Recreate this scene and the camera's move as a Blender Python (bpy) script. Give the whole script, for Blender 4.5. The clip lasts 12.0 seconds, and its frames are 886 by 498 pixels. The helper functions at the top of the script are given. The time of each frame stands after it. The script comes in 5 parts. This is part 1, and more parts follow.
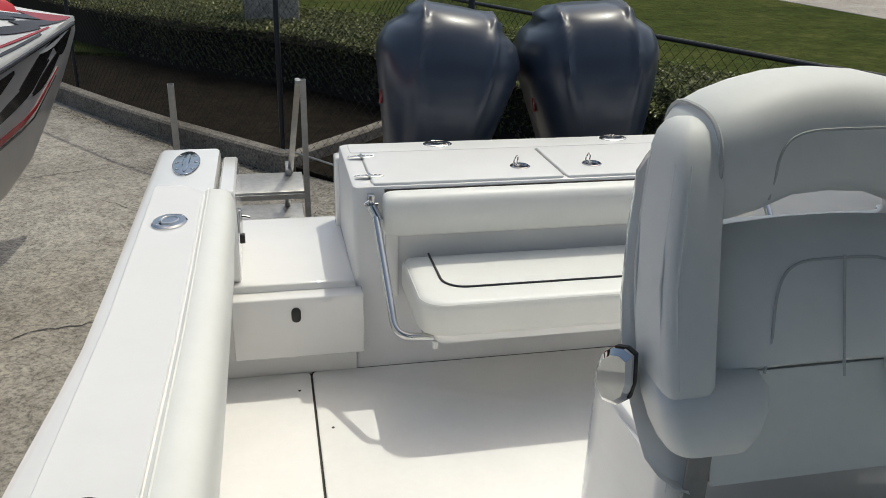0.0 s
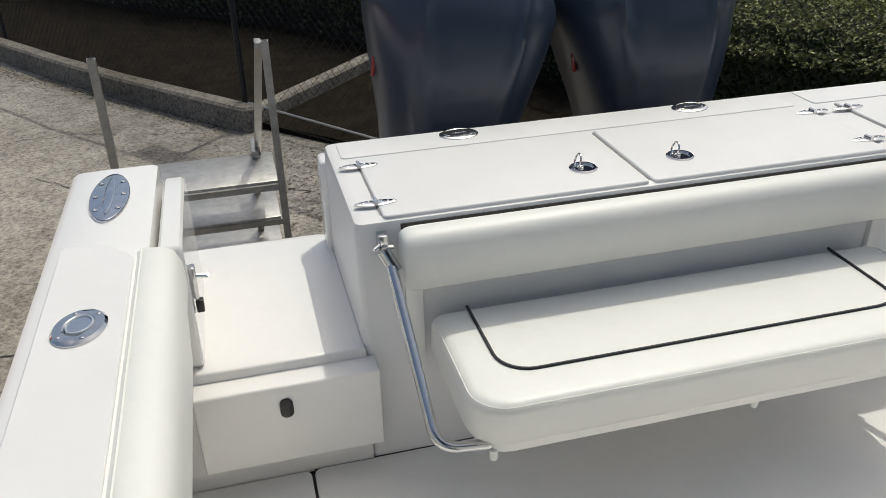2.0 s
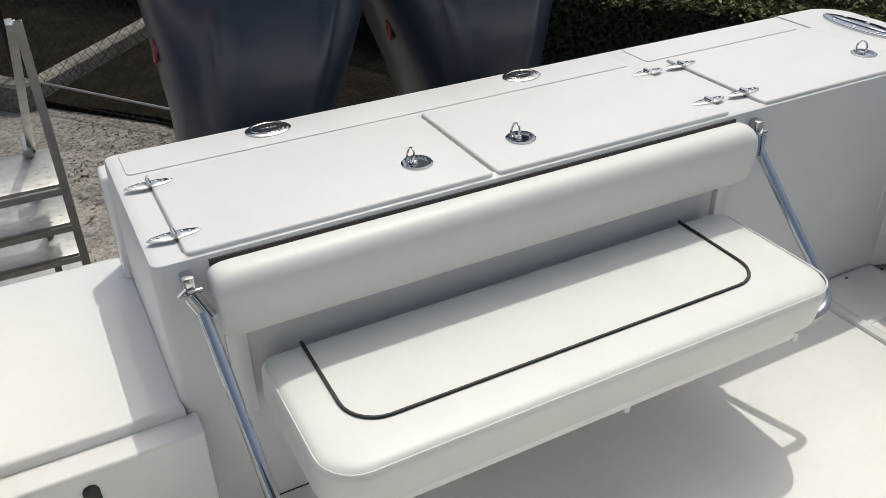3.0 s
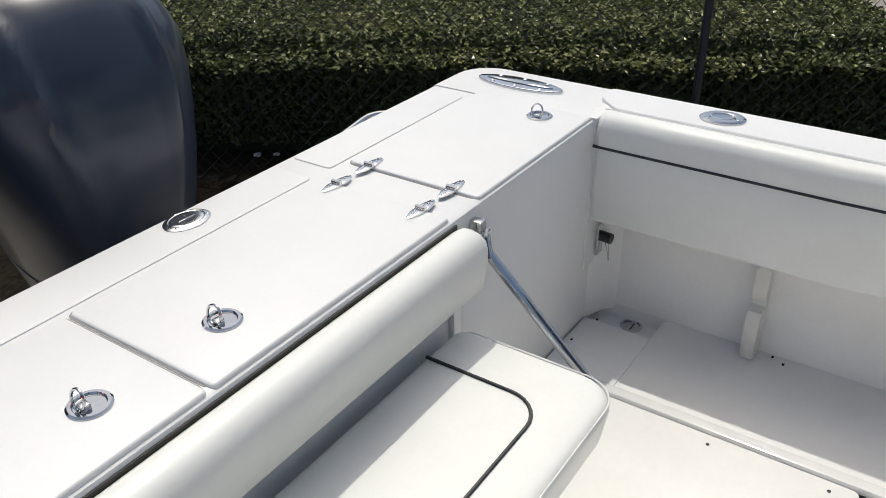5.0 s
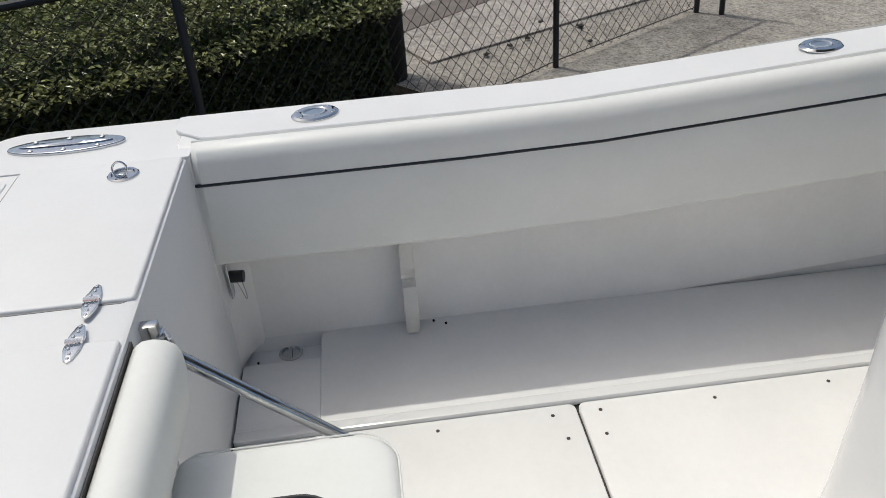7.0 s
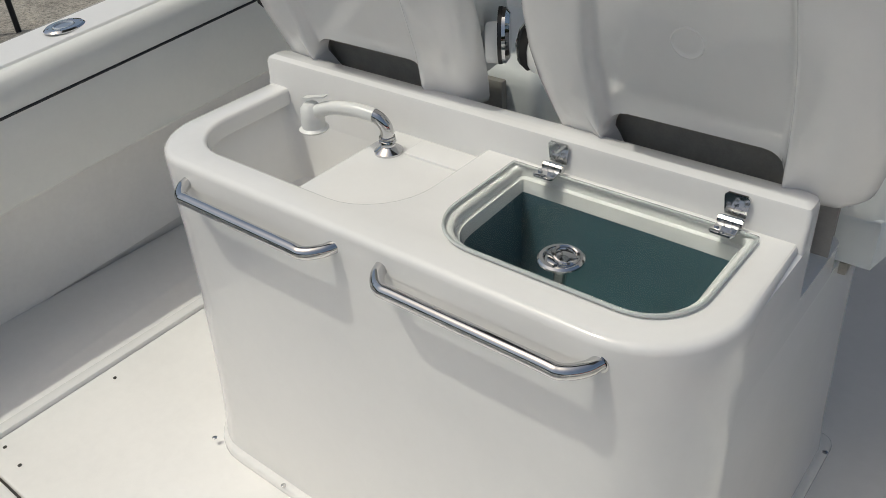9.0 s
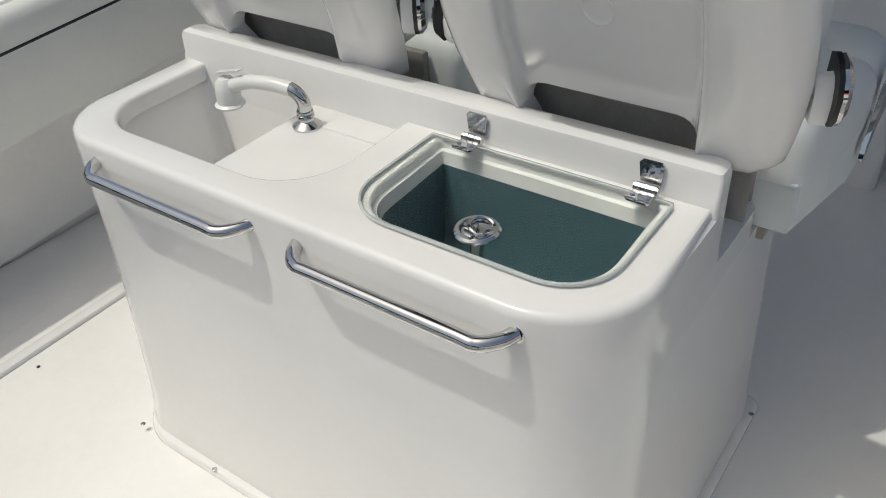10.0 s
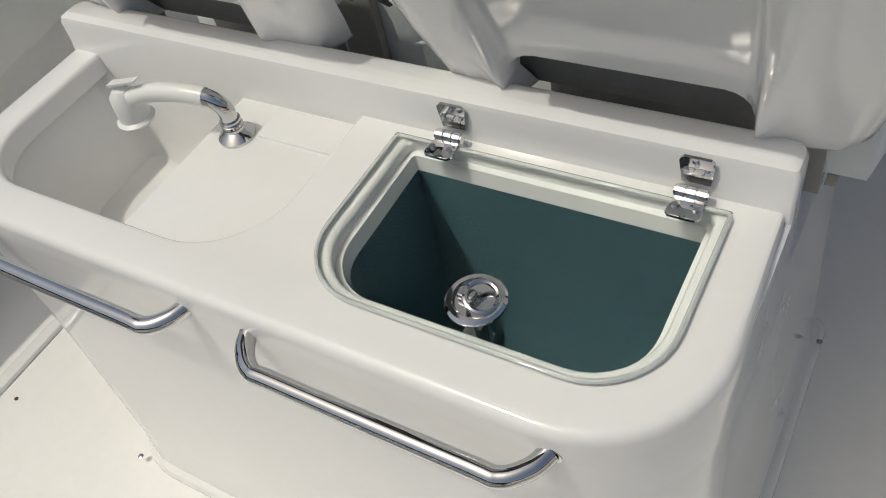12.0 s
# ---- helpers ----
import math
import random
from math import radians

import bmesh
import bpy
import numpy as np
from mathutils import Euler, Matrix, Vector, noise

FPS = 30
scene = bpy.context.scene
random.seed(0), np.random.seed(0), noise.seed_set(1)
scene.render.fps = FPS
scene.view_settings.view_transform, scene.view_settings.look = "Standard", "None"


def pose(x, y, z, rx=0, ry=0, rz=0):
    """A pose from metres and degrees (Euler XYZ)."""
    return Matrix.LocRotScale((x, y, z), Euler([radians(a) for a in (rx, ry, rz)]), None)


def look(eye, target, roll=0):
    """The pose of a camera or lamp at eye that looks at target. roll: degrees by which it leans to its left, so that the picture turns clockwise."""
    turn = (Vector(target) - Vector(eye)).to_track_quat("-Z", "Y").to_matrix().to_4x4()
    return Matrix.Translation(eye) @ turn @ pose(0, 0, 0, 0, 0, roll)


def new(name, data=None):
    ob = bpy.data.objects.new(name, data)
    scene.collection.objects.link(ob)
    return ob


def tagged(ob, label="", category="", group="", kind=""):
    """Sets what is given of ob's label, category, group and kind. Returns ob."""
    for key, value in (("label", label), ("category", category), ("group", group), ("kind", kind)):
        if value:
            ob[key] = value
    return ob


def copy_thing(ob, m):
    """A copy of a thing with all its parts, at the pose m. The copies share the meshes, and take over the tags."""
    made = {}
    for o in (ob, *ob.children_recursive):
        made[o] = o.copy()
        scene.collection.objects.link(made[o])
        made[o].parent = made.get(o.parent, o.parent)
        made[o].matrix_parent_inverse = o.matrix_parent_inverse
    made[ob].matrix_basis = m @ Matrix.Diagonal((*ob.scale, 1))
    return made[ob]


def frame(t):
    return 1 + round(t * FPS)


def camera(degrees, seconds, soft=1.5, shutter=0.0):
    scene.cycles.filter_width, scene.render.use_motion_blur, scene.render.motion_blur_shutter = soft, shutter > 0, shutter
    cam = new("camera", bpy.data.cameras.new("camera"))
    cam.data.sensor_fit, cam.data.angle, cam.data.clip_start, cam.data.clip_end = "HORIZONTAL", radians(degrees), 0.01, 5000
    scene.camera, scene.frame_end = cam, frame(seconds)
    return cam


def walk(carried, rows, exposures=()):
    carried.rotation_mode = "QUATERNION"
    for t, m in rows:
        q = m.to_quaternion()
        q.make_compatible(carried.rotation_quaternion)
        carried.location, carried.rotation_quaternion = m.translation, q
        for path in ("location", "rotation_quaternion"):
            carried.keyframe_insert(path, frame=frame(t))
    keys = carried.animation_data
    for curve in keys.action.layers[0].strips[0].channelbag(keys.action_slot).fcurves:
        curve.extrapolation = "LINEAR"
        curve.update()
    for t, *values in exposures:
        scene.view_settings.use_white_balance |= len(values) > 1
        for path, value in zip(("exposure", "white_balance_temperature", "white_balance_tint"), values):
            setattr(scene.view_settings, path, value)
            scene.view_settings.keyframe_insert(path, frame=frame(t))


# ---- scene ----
cam = camera(55.8, 12.0, soft=0.5)
PATH = [
    (0, (0.298, 0.614, 1.549), (0.685, 2.425, 0.795), 1.3),
    (0.5, (0.357, 0.874, 1.534), (0.71, 2.676, 0.741), 2.0),
    (1, (0.387, 1.095, 1.536), (0.706, 2.896, 0.728), 1.9),
    (1.5, (0.364, 1.332, 1.527), (0.687, 3.107, 0.664), -0.2),
    (2, (0.334, 1.557, 1.523), (0.761, 3.273, 0.588), -1.6),
    (2.5, (0.367, 1.714, 1.522), (0.932, 3.337, 0.499), -1.5),
    (3, (0.44, 1.874, 1.527), (1.219, 3.378, 0.464), -1.0),
    (3.5, (0.456, 1.973, 1.525), (1.489, 3.312, 0.457), -0.7),
    (3.7, (0.459, 2.027, 1.55), (1.567, 3.288, 0.462), -0.7),
    (5.3, (0.686, 2.489, 1.537), (2.185, 3.382, 0.558), -1.4),
    (5.5, (0.696, 2.57, 1.526), (2.244, 3.382, 0.555), -2.0),
    (6, (0.735, 2.741, 1.54), (2.401, 3.221, 0.542), -2.8),
    (6.5, (0.812, 2.799, 1.539), (2.514, 2.966, 0.501), -3.6),
    (6.7, (0.827, 2.819, 1.537), (2.528, 2.864, 0.486), -3.7),
    (8.3, (0.669, 2.781, 1.486), (2.083, 1.863, 0.41), -6.2),
    (8.5, (0.65, 2.761, 1.486), (1.971, 1.723, 0.4), -5.8),
    (9, (0.599, 2.68, 1.478), (1.689, 1.441, 0.348), -4.5),
    (9.5, (0.551, 2.636, 1.47), (1.532, 1.335, 0.311), -3.4),
    (10, (0.569, 2.642, 1.461), (1.546, 1.358, 0.279), -3.7),
    (10.5, (0.625, 2.631, 1.454), (1.616, 1.381, 0.247), -5.8),
    (11, (0.667, 2.499, 1.445), (1.665, 1.263, 0.23), -7.1),
    (11.5, (0.694, 2.358, 1.455), (1.66, 1.186, 0.154), -9.2),
    (12, (0.768, 2.271, 1.477), (1.648, 1.26, -0.007), -16.0),
]
EXPOSURES = [(0, -0.30, 6620, 3), (1.5, -0.31, 6650, 4), (3.7, -0.34, 6580, 5), (5.3, -0.20, 6500, 6), (6.7, -0.31, 6380, 6), (8.3, -0.66, 6600, 3), (9, -0.65, 6600, 4), (10, -0.56, 6600, 4), (12, -0.68, 6720, 4)]
walk(cam, [(t, look(*p)) for t, *p in PATH], EXPOSURES)

# ---- world and sun ----
SUN_WAY = Vector((0.31, 0.32, 1.0)).normalized()
world = bpy.data.worlds.new("sky")
world.use_nodes = True
scene.world = world
wn = world.node_tree.nodes
sky = wn.new("ShaderNodeTexSky")
sky.sky_type, sky.sun_disc = "NISHITA", False
sky.sun_elevation = math.asin(SUN_WAY.z)
sky.sun_rotation = math.atan2(SUN_WAY.x, SUN_WAY.y)
sky.air_density, sky.dust_density, sky.ozone_density = 1.0, 4.5, 0.5
world.node_tree.links.new(sky.outputs[0], wn["Background"].inputs[0])
wn["Background"].inputs[1].default_value = 0.15
sun = new("sun", bpy.data.lights.new("sun", "SUN"))
sun.data.energy, sun.data.angle, sun.data.color = 2.12, radians(0.53), (1.0, 0.968, 0.90)
sun.matrix_world = look((20 * SUN_WAY.x, 20 * SUN_WAY.y, 20 * SUN_WAY.z), (0, 0, 0))

# ---- materials ----
GROUND = -0.75


def nodes(name):
    m = bpy.data.materials.new(name)
    m.use_nodes = True
    nt = m.node_tree
    return m, nt, nt.nodes["Principled BSDF"]


def tex(nt, scale, detail=4.0, rough=0.6, kind="ShaderNodeTexNoise", coord="Object"):
    c = nt.nodes.new("ShaderNodeTexCoord")
    n = nt.nodes.new(kind)
    n.inputs["Scale"].default_value = scale
    if kind == "ShaderNodeTexNoise":
        n.inputs["Detail"].default_value, n.inputs["Roughness"].default_value = detail, rough
    nt.links.new(c.outputs[coord], n.inputs["Vector"])
    return n


def ramp(nt, src, stops):
    r = nt.nodes.new("ShaderNodeValToRGB")
    e = r.color_ramp.elements
    while len(e) < len(stops):
        e.new(0.5)
    for k, (p, c) in enumerate(stops):
        e[k].position, e[k].color = p, (*c, 1)
    nt.links.new(src, r.inputs[0])
    return r.outputs[0]


def mix(nt, a, b, fac, how="MIX"):
    m = nt.nodes.new("ShaderNodeMix")
    m.data_type, m.blend_type = "RGBA", how
    for sock, v in ((m.inputs[0], fac), (m.inputs[6], a), (m.inputs[7], b)):
        if isinstance(v, (int, float)):
            sock.default_value = v
        elif isinstance(v, tuple):
            sock.default_value = (*v, 1)
        else:
            nt.links.new(v, sock)
    return m.outputs[2]


def bump(nt, bsdf, height, strength, dist):
    b = nt.nodes.new("ShaderNodeBump")
    b.inputs["Strength"].default_value, b.inputs["Distance"].default_value = strength, dist
    nt.links.new(height, b.inputs["Height"])
    nt.links.new(b.outputs[0], bsdf.inputs["Normal"])


def plain(name, colour, rough, metal=0.0, vary=0.08, scale=9.0, bumpy=0.0, bscale=200.0, bdist=0.001, coat=0.0):
    """A surface with soft stains at one scale and fine grain at another."""
    m, nt, b = nodes(name)
    n = tex(nt, scale, 5)
    n2 = tex(nt, scale * 14, 3)
    dark = tuple(c * (1 - vary) for c in colour)
    c = ramp(nt, n.outputs[0], [(0.35, dark), (0.65, colour)])
    c = mix(nt, c, ramp(nt, n2.outputs[0], [(0.3, tuple(1 - vary * 0.5 for _ in colour)), (0.7, (1, 1, 1))]), 1.0, "MULTIPLY")
    nt.links.new(c, b.inputs["Base Color"])
    b.inputs["Metallic"].default_value = metal
    r = nt.nodes.new("ShaderNodeMapRange")
    r.inputs[3].default_value, r.inputs[4].default_value = max(rough - 0.05, 0.025), rough * 1.15 + 0.01
    nt.links.new(n.outputs[0], r.inputs[0])
    nt.links.new(r.outputs[0], b.inputs["Roughness"])
    b.inputs["Coat Weight"].default_value = coat
    b.inputs["Coat Roughness"].default_value = 0.06
    if bumpy:
        bump(nt, b, tex(nt, bscale, 3).outputs[0], bumpy, bdist)
    return m


GELCOAT = plain("white_gelcoat", (0.83, 0.82, 0.80), 0.13, vary=0.03, scale=3, bumpy=0.05, bscale=14, bdist=0.002, coat=0.5)
LIDWHITE = plain("satin_white_lid", (0.76, 0.755, 0.75), 0.42, vary=0.03, scale=6, bumpy=0.15, bscale=380, bdist=0.0004)
NONSKID = plain("white_nonskid", (0.875, 0.86, 0.835), 0.5, vary=0.05, scale=3, bumpy=0.5, bscale=420, bdist=0.0006)
VINYL = plain("cream_vinyl", (0.79, 0.79, 0.755), 0.42, vary=0.04, scale=5, bumpy=0.35, bscale=520, bdist=0.0005)
SEAT_VINYL = plain("white_vinyl", (0.78, 0.80, 0.785), 0.52, vary=0.05, scale=4, bumpy=0.16, bscale=620, bdist=0.0005)
# Grey paints the shadow of the seam grooves onto the welts.
SEAM_SHADE = plain("grey_seam_shade", (0.52, 0.54, 0.535), 0.6, vary=0.1, scale=60)
LINER = plain("cockpit_liner", (0.89, 0.875, 0.855), 0.4, vary=0.06, scale=4, bumpy=0.12, bscale=60, bdist=0.001)
CHROME = plain("polished_steel", (0.62, 0.62, 0.62), 0.025, metal=1.0, vary=0.08, scale=30)
CASTSTEEL = plain("cast_stainless", (0.80, 0.80, 0.79), 0.2, metal=1.0, vary=0.08, scale=40, bumpy=0.08, bscale=240)
BLUESTEEL = plain("mirror_stainless", (0.60, 0.62, 0.65), 0.13, metal=1.0, vary=0.12, scale=40)
POLISHED = plain("bright_polished_steel", (0.64, 0.645, 0.65), 0.06, metal=1.0, vary=0.1, scale=30)
STEEL = plain("brushed_steel", (0.62, 0.63, 0.64), 0.24, metal=1.0, vary=0.12, scale=40, bumpy=0.1, bscale=300)
GALV = plain("aluminium_tube", (0.55, 0.54, 0.52), 0.42, metal=0.9, vary=0.2, scale=25, bumpy=0.15, bscale=180)
BLACK = plain("black_plastic", (0.012, 0.012, 0.013), 0.35, vary=0.2, scale=30)
PIPING = plain("black_piping", (0.02, 0.022, 0.025), 0.45, vary=0.2, scale=60)
GASKET = plain("grey_gasket", (0.30, 0.29, 0.28), 0.6, vary=0.15, scale=40)
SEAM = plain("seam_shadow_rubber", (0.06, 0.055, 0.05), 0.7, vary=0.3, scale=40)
MOTOR = plain("dark_blue_grey_cowl", (0.025, 0.037, 0.063), 0.36, metal=0.0, vary=0.10, scale=2.5, coat=0.25)
MOTOR_LOW = plain("grey_motor_leg", (0.10, 0.11, 0.13), 0.35, metal=0.3, vary=0.15, scale=8)
TEAL = plain("teal_well_liner", (0.062, 0.128, 0.15), 0.35, vary=0.1, scale=7)
WHITE_PLASTIC = plain("white_plastic", (0.8, 0.8, 0.77), 0.3, vary=0.03, scale=10)
CAST = plain("white_cast_rack", (0.75, 0.73, 0.69), 0.4, vary=0.08, scale=20)
RED = plain("red_canvas", (0.55, 0.02, 0.035), 0.55, vary=0.15, scale=12)
HULL_WHITE = plain("white_hull_paint", (0.75, 0.74, 0.73), 0.2, vary=0.05, scale=4, coat=0.4)
HULL_GREY = plain("grey_hull_paint", (0.34, 0.33, 0.33), 0.3, vary=0.1, scale=3, coat=0.3)
HULL_BLACK = plain("black_hull_stripe", (0.015, 0.014, 0.016), 0.25, vary=0.2, scale=8, coat=0.4)
HULL_RED = plain("red_hull_stripe", (0.35, 0.012, 0.02), 0.25, vary=0.15, scale=8, coat=0.4)
# Grey stands in for the shade inside the helm seats' lower hollows.
SLOT_SHADE = plain("grey_slot_shade", (0.35, 0.33, 0.295), 0.7, vary=0.2, scale=14, bumpy=0.3, bscale=120)
WIRE = plain("black_coated_wire", (0.010, 0.011, 0.012), 0.85, vary=0.3, scale=40)
POST = plain("black_fence_post", (0.012, 0.014, 0.02), 0.4, vary=0.3, scale=20)
DARK_BROWN = plain("near_black_brown", (0.016, 0.013, 0.009), 0.9, vary=0.4, scale=20)


def acrylic():
    m, nt, b = nodes("clear_acrylic")
    b.inputs["Base Color"].default_value = (0.80, 0.825, 0.825, 1)
    b.inputs["Roughness"].default_value = 0.02
    b.inputs["Transmission Weight"].default_value = 1.0
    b.inputs["IOR"].default_value = 1.2
    return m


def concrete(name, base, stain):
    m, nt, b = nodes(name)
    big = tex(nt, 0.55, 6, 0.65)
    mid = tex(nt, 7.0, 8, 0.8)
    fine = tex(nt, 42.0, 5, 0.75)
    c = ramp(nt, big.outputs[0], [(0.3, stain), (0.62, base)])
    c = mix(nt, c, ramp(nt, mid.outputs[0], [(0.3, (0.55, 0.53, 0.51)), (0.52, (1, 1, 1)), (0.72, (1.22, 1.17, 1.08))]), 1.0, "MULTIPLY")
    c = mix(nt, c, ramp(nt, fine.outputs[0], [(0.36, (0.30, 0.29, 0.28)), (0.5, (1, 1, 1)), (0.64, (1.45, 1.42, 1.36))]), 0.8, "MULTIPLY")
    h = fine.outputs[0]
    nt.links.new(c, b.inputs["Base Color"])
    b.inputs["Roughness"].default_value = 0.9
    b.inputs["Specular IOR Level"].default_value = 0.15
    bump(nt, b, h, 0.7, 0.008)
    return m


def leafy(name, dark, light, rough=0.45, worn=None):
    m, nt, b = nodes(name)
    g = nt.nodes.new("ShaderNodeNewGeometry")
    stops = [(0.0, dark), (0.75, light)]
    if worn:
        stops += [(0.93, light), (1.0, worn)]
    c = ramp(nt, g.outputs["Random Per Island"], stops)
    n = tex(nt, 1.1, 3)
    c = mix(nt, c, ramp(nt, n.outputs[0], [(0.35, (0.75, 0.8, 0.7)), (0.65, (1.1, 1.05, 0.95))]), 1.0, "MULTIPLY")
    nt.links.new(c, b.inputs["Base Color"])
    b.inputs["Roughness"].default_value = rough
    b.inputs["Subsurface Weight"].default_value = 0.0
    return m


def patchy(name, stops, scale, fine, rough=0.95, dist=0.02):
    m, nt, b = nodes(name)
    a, f = tex(nt, scale, 6, 0.7), tex(nt, fine, 4, 0.7)
    c = ramp(nt, a.outputs[0], stops)
    g = tex(nt, fine * 0.22, 5, 0.7)
    c = mix(nt, c, ramp(nt, f.outputs[0], [(0.3, (0.35, 0.35, 0.35)), (0.7, (1.5, 1.5, 1.4))]), 1.0, "MULTIPLY")
    c = mix(nt, c, ramp(nt, g.outputs[0], [(0.3, (0.6, 0.6, 0.6)), (0.7, (1.3, 1.3, 1.2))]), 1.0, "MULTIPLY")
    nt.links.new(c, b.inputs["Base Color"])
    b.inputs["Roughness"].default_value = rough
    b.inputs["Specular IOR Level"].default_value = 0.05
    bump(nt, b, f.outputs[0], 0.7, dist)
    return m


ACRYLIC = acrylic()
CLEAR_EDGE = plain("clear_edge", (0.62, 0.64, 0.63), 0.06, vary=0.12, scale=18, coat=0.6)
CONCRETE = concrete("worn_concrete", (0.36, 0.338, 0.302), (0.235, 0.217, 0.192))
KERB = concrete("kerb_concrete", (0.27, 0.252, 0.225), (0.15, 0.135, 0.115))
PAVE = concrete("pale_pavement", (0.42, 0.39, 0.36), (0.3, 0.28, 0.255))
# Light is put into the leaf colours: pale for sunlit top, dark for shaded face.
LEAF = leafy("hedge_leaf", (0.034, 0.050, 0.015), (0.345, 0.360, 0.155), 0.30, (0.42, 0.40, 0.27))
SHADE_LEAF = leafy("shaded_hedge_leaf", (0.018, 0.030, 0.009), (0.075, 0.095, 0.032), 0.45)
GRASS = patchy("mown_grass", [(0.3, (0.030, 0.044, 0.010)), (0.52, (0.056, 0.072, 0.017)), (0.75, (0.11, 0.105, 0.036))], 0.9, 26, dist=0.04)
SOIL = patchy("mulch_soil", [(0.3, (0.008, 0.0066, 0.0055)), (0.7, (0.024, 0.019, 0.015))], 3.0, 30)

# ---- builders ----


def thing(name, label, category, at=(0, 0, 0), group="", kind=""):
    """An Empty at the foot of a thing; its parts hang under it."""
    e = new(name)
    e.location = at
    e.empty_display_size = 0.05
    return tagged(e, label, category, group, kind)


def root(o):
    while o.parent:
        o = o.parent
    return o


def part(name, bm, material, parent, label="", smooth=0.6):
    """Links a bmesh, given in the world's metres, as one mesh under a thing or a part."""
    me = bpy.data.meshes.new(name)
    base = Vector(root(parent).location) if parent else Vector()
    if base.length:
        bmesh.ops.translate(bm, verts=bm.verts, vec=-base)
    bmesh.ops.recalc_face_normals(bm, faces=bm.faces)
    bm.to_mesh(me)
    bm.free()
    for p in me.polygons:
        p.use_smooth = True
    me.set_sharp_from_angle(angle=smooth)
    me.materials.append(material)
    ob = new(name, me)
    if parent:
        ob.parent = parent
    return tagged(ob, label)


def solo(name, bm, material, label, category, group="", kind="", smooth=0.6):
    return tagged(part(name, bm, material, None, label, smooth), "", category, group, kind)


def box(x0, x1, y0, y1, z0, z1, r=0.0, seg=2, bm=None):
    """A box with rounded edges."""
    bm = bm or bmesh.new()
    made = bmesh.ops.create_cube(bm, size=1)["verts"]
    for v in made:
        v.co = Vector((x0 + (v.co.x + 0.5) * (x1 - x0), y0 + (v.co.y + 0.5) * (y1 - y0), z0 + (v.co.z + 0.5) * (z1 - z0)))
    if r:
        edges = list({e for v in made for e in v.link_edges})
        bmesh.ops.bevel(bm, geom=edges, offset=r, segments=seg, affect="EDGES", profile=0.5)
    return bm


def round_rect(x0, x1, y0, y1, radii, n=6):
    """A loop of points; radii for the corners (x0,y0) (x1,y0) (x1,y1) (x0,y1)."""
    out = []
    for (cx, cy, sx, sy, a0), r in zip(((x0, y0, 1, 1, 180), (x1, y0, -1, 1, 270), (x1, y1, -1, -1, 0), (x0, y1, 1, -1, 90)), radii):
        if r < 1e-5:
            out.append((cx, cy))
            continue
        for k in range(n + 1):
            a = radians(a0 + 90 * k / n)
            out.append((cx + sx * r + r * math.cos(a), cy + sy * r + r * math.sin(a)))
    return out


def stack(loops, cap=True, bm=None):
    """Skins loops of equal length, one after another."""
    bm = bm or bmesh.new()
    rings = [[bm.verts.new(p) for p in lp] for lp in loops]
    n = len(rings[0])
    for a, b in zip(rings, rings[1:]):
        for k in range(n):
            bm.faces.new((a[k], a[(k + 1) % n], b[(k + 1) % n], b[k]))
    if cap:
        bm.faces.new(rings[0])
        bm.faces.new(rings[-1])
    return bm


def slab(loop, z0, z1, r=0.0, bm=None, seg=3):
    """A plate over a plan loop, its upper edge rounded by r."""
    c = Vector((sum(p[0] for p in loop) / len(loop), sum(p[1] for p in loop) / len(loop), 0))
    ins = []
    n = len(loop)
    for k in range(n):
        a, b, d = Vector(loop[k - 1]), Vector(loop[k]), Vector(loop[(k + 1) % n])
        e1, e2 = (b - a), (d - b)
        nrm = Vector((-(e1.normalized() + e2.normalized()).y, (e1.normalized() + e2.normalized()).x))
        ins.append(nrm.normalized() if nrm.length > 1e-6 else Vector((0, 0)))
    loops = [[(x, y, z0) for x, y in loop]]
    if r:
        for k in range(seg + 1):
            a = radians(90 * k / seg)
            off, z = r * (1 - math.cos(a)), z1 - r + r * math.sin(a)
            loops.append([(x + i.x * off, y + i.y * off, z) for (x, y), i in zip(loop, ins)])
    else:
        loops.append([(x, y, z1) for x, y in loop])
    return stack(loops, True, bm)


def smooth_line(pts, n=8):
    """A rounded line through points (Catmull-Rom)."""
    p = [Vector(q) for q in pts]
    p = [2 * p[0] - p[1]] + p + [2 * p[-1] - p[-2]]
    out = []
    for k in range(1, len(p) - 2):
        for j in range(n):
            t = j / n
            a, b, c, d = p[k - 1:k + 3]
            out.append(0.5 * ((2 * b) + (c - a) * t + (2 * a - 5 * b + 4 * c - d) * t * t + (3 * b - a - 3 * c + d) * t ** 3))
    return out + [p[-2]]


def bent(pts, r, n=6):
    """Straight runs joined by bends of radius r."""
    p = [Vector(q) for q in pts]
    out = [p[0]]
    for a, b, c in zip(p, p[1:], p[2:]):
        u, w = (a - b).normalized(), (c - b).normalized()
        d = min(r, (a - b).length * 0.45, (c - b).length * 0.45)
        s, e = b + u * d, b + w * d
        for k in range(n + 1):
            t = k / n
            out.append((1 - t) ** 2 * s + 2 * t * (1 - t) * b + t * t * e)
    return out + [p[-1]]


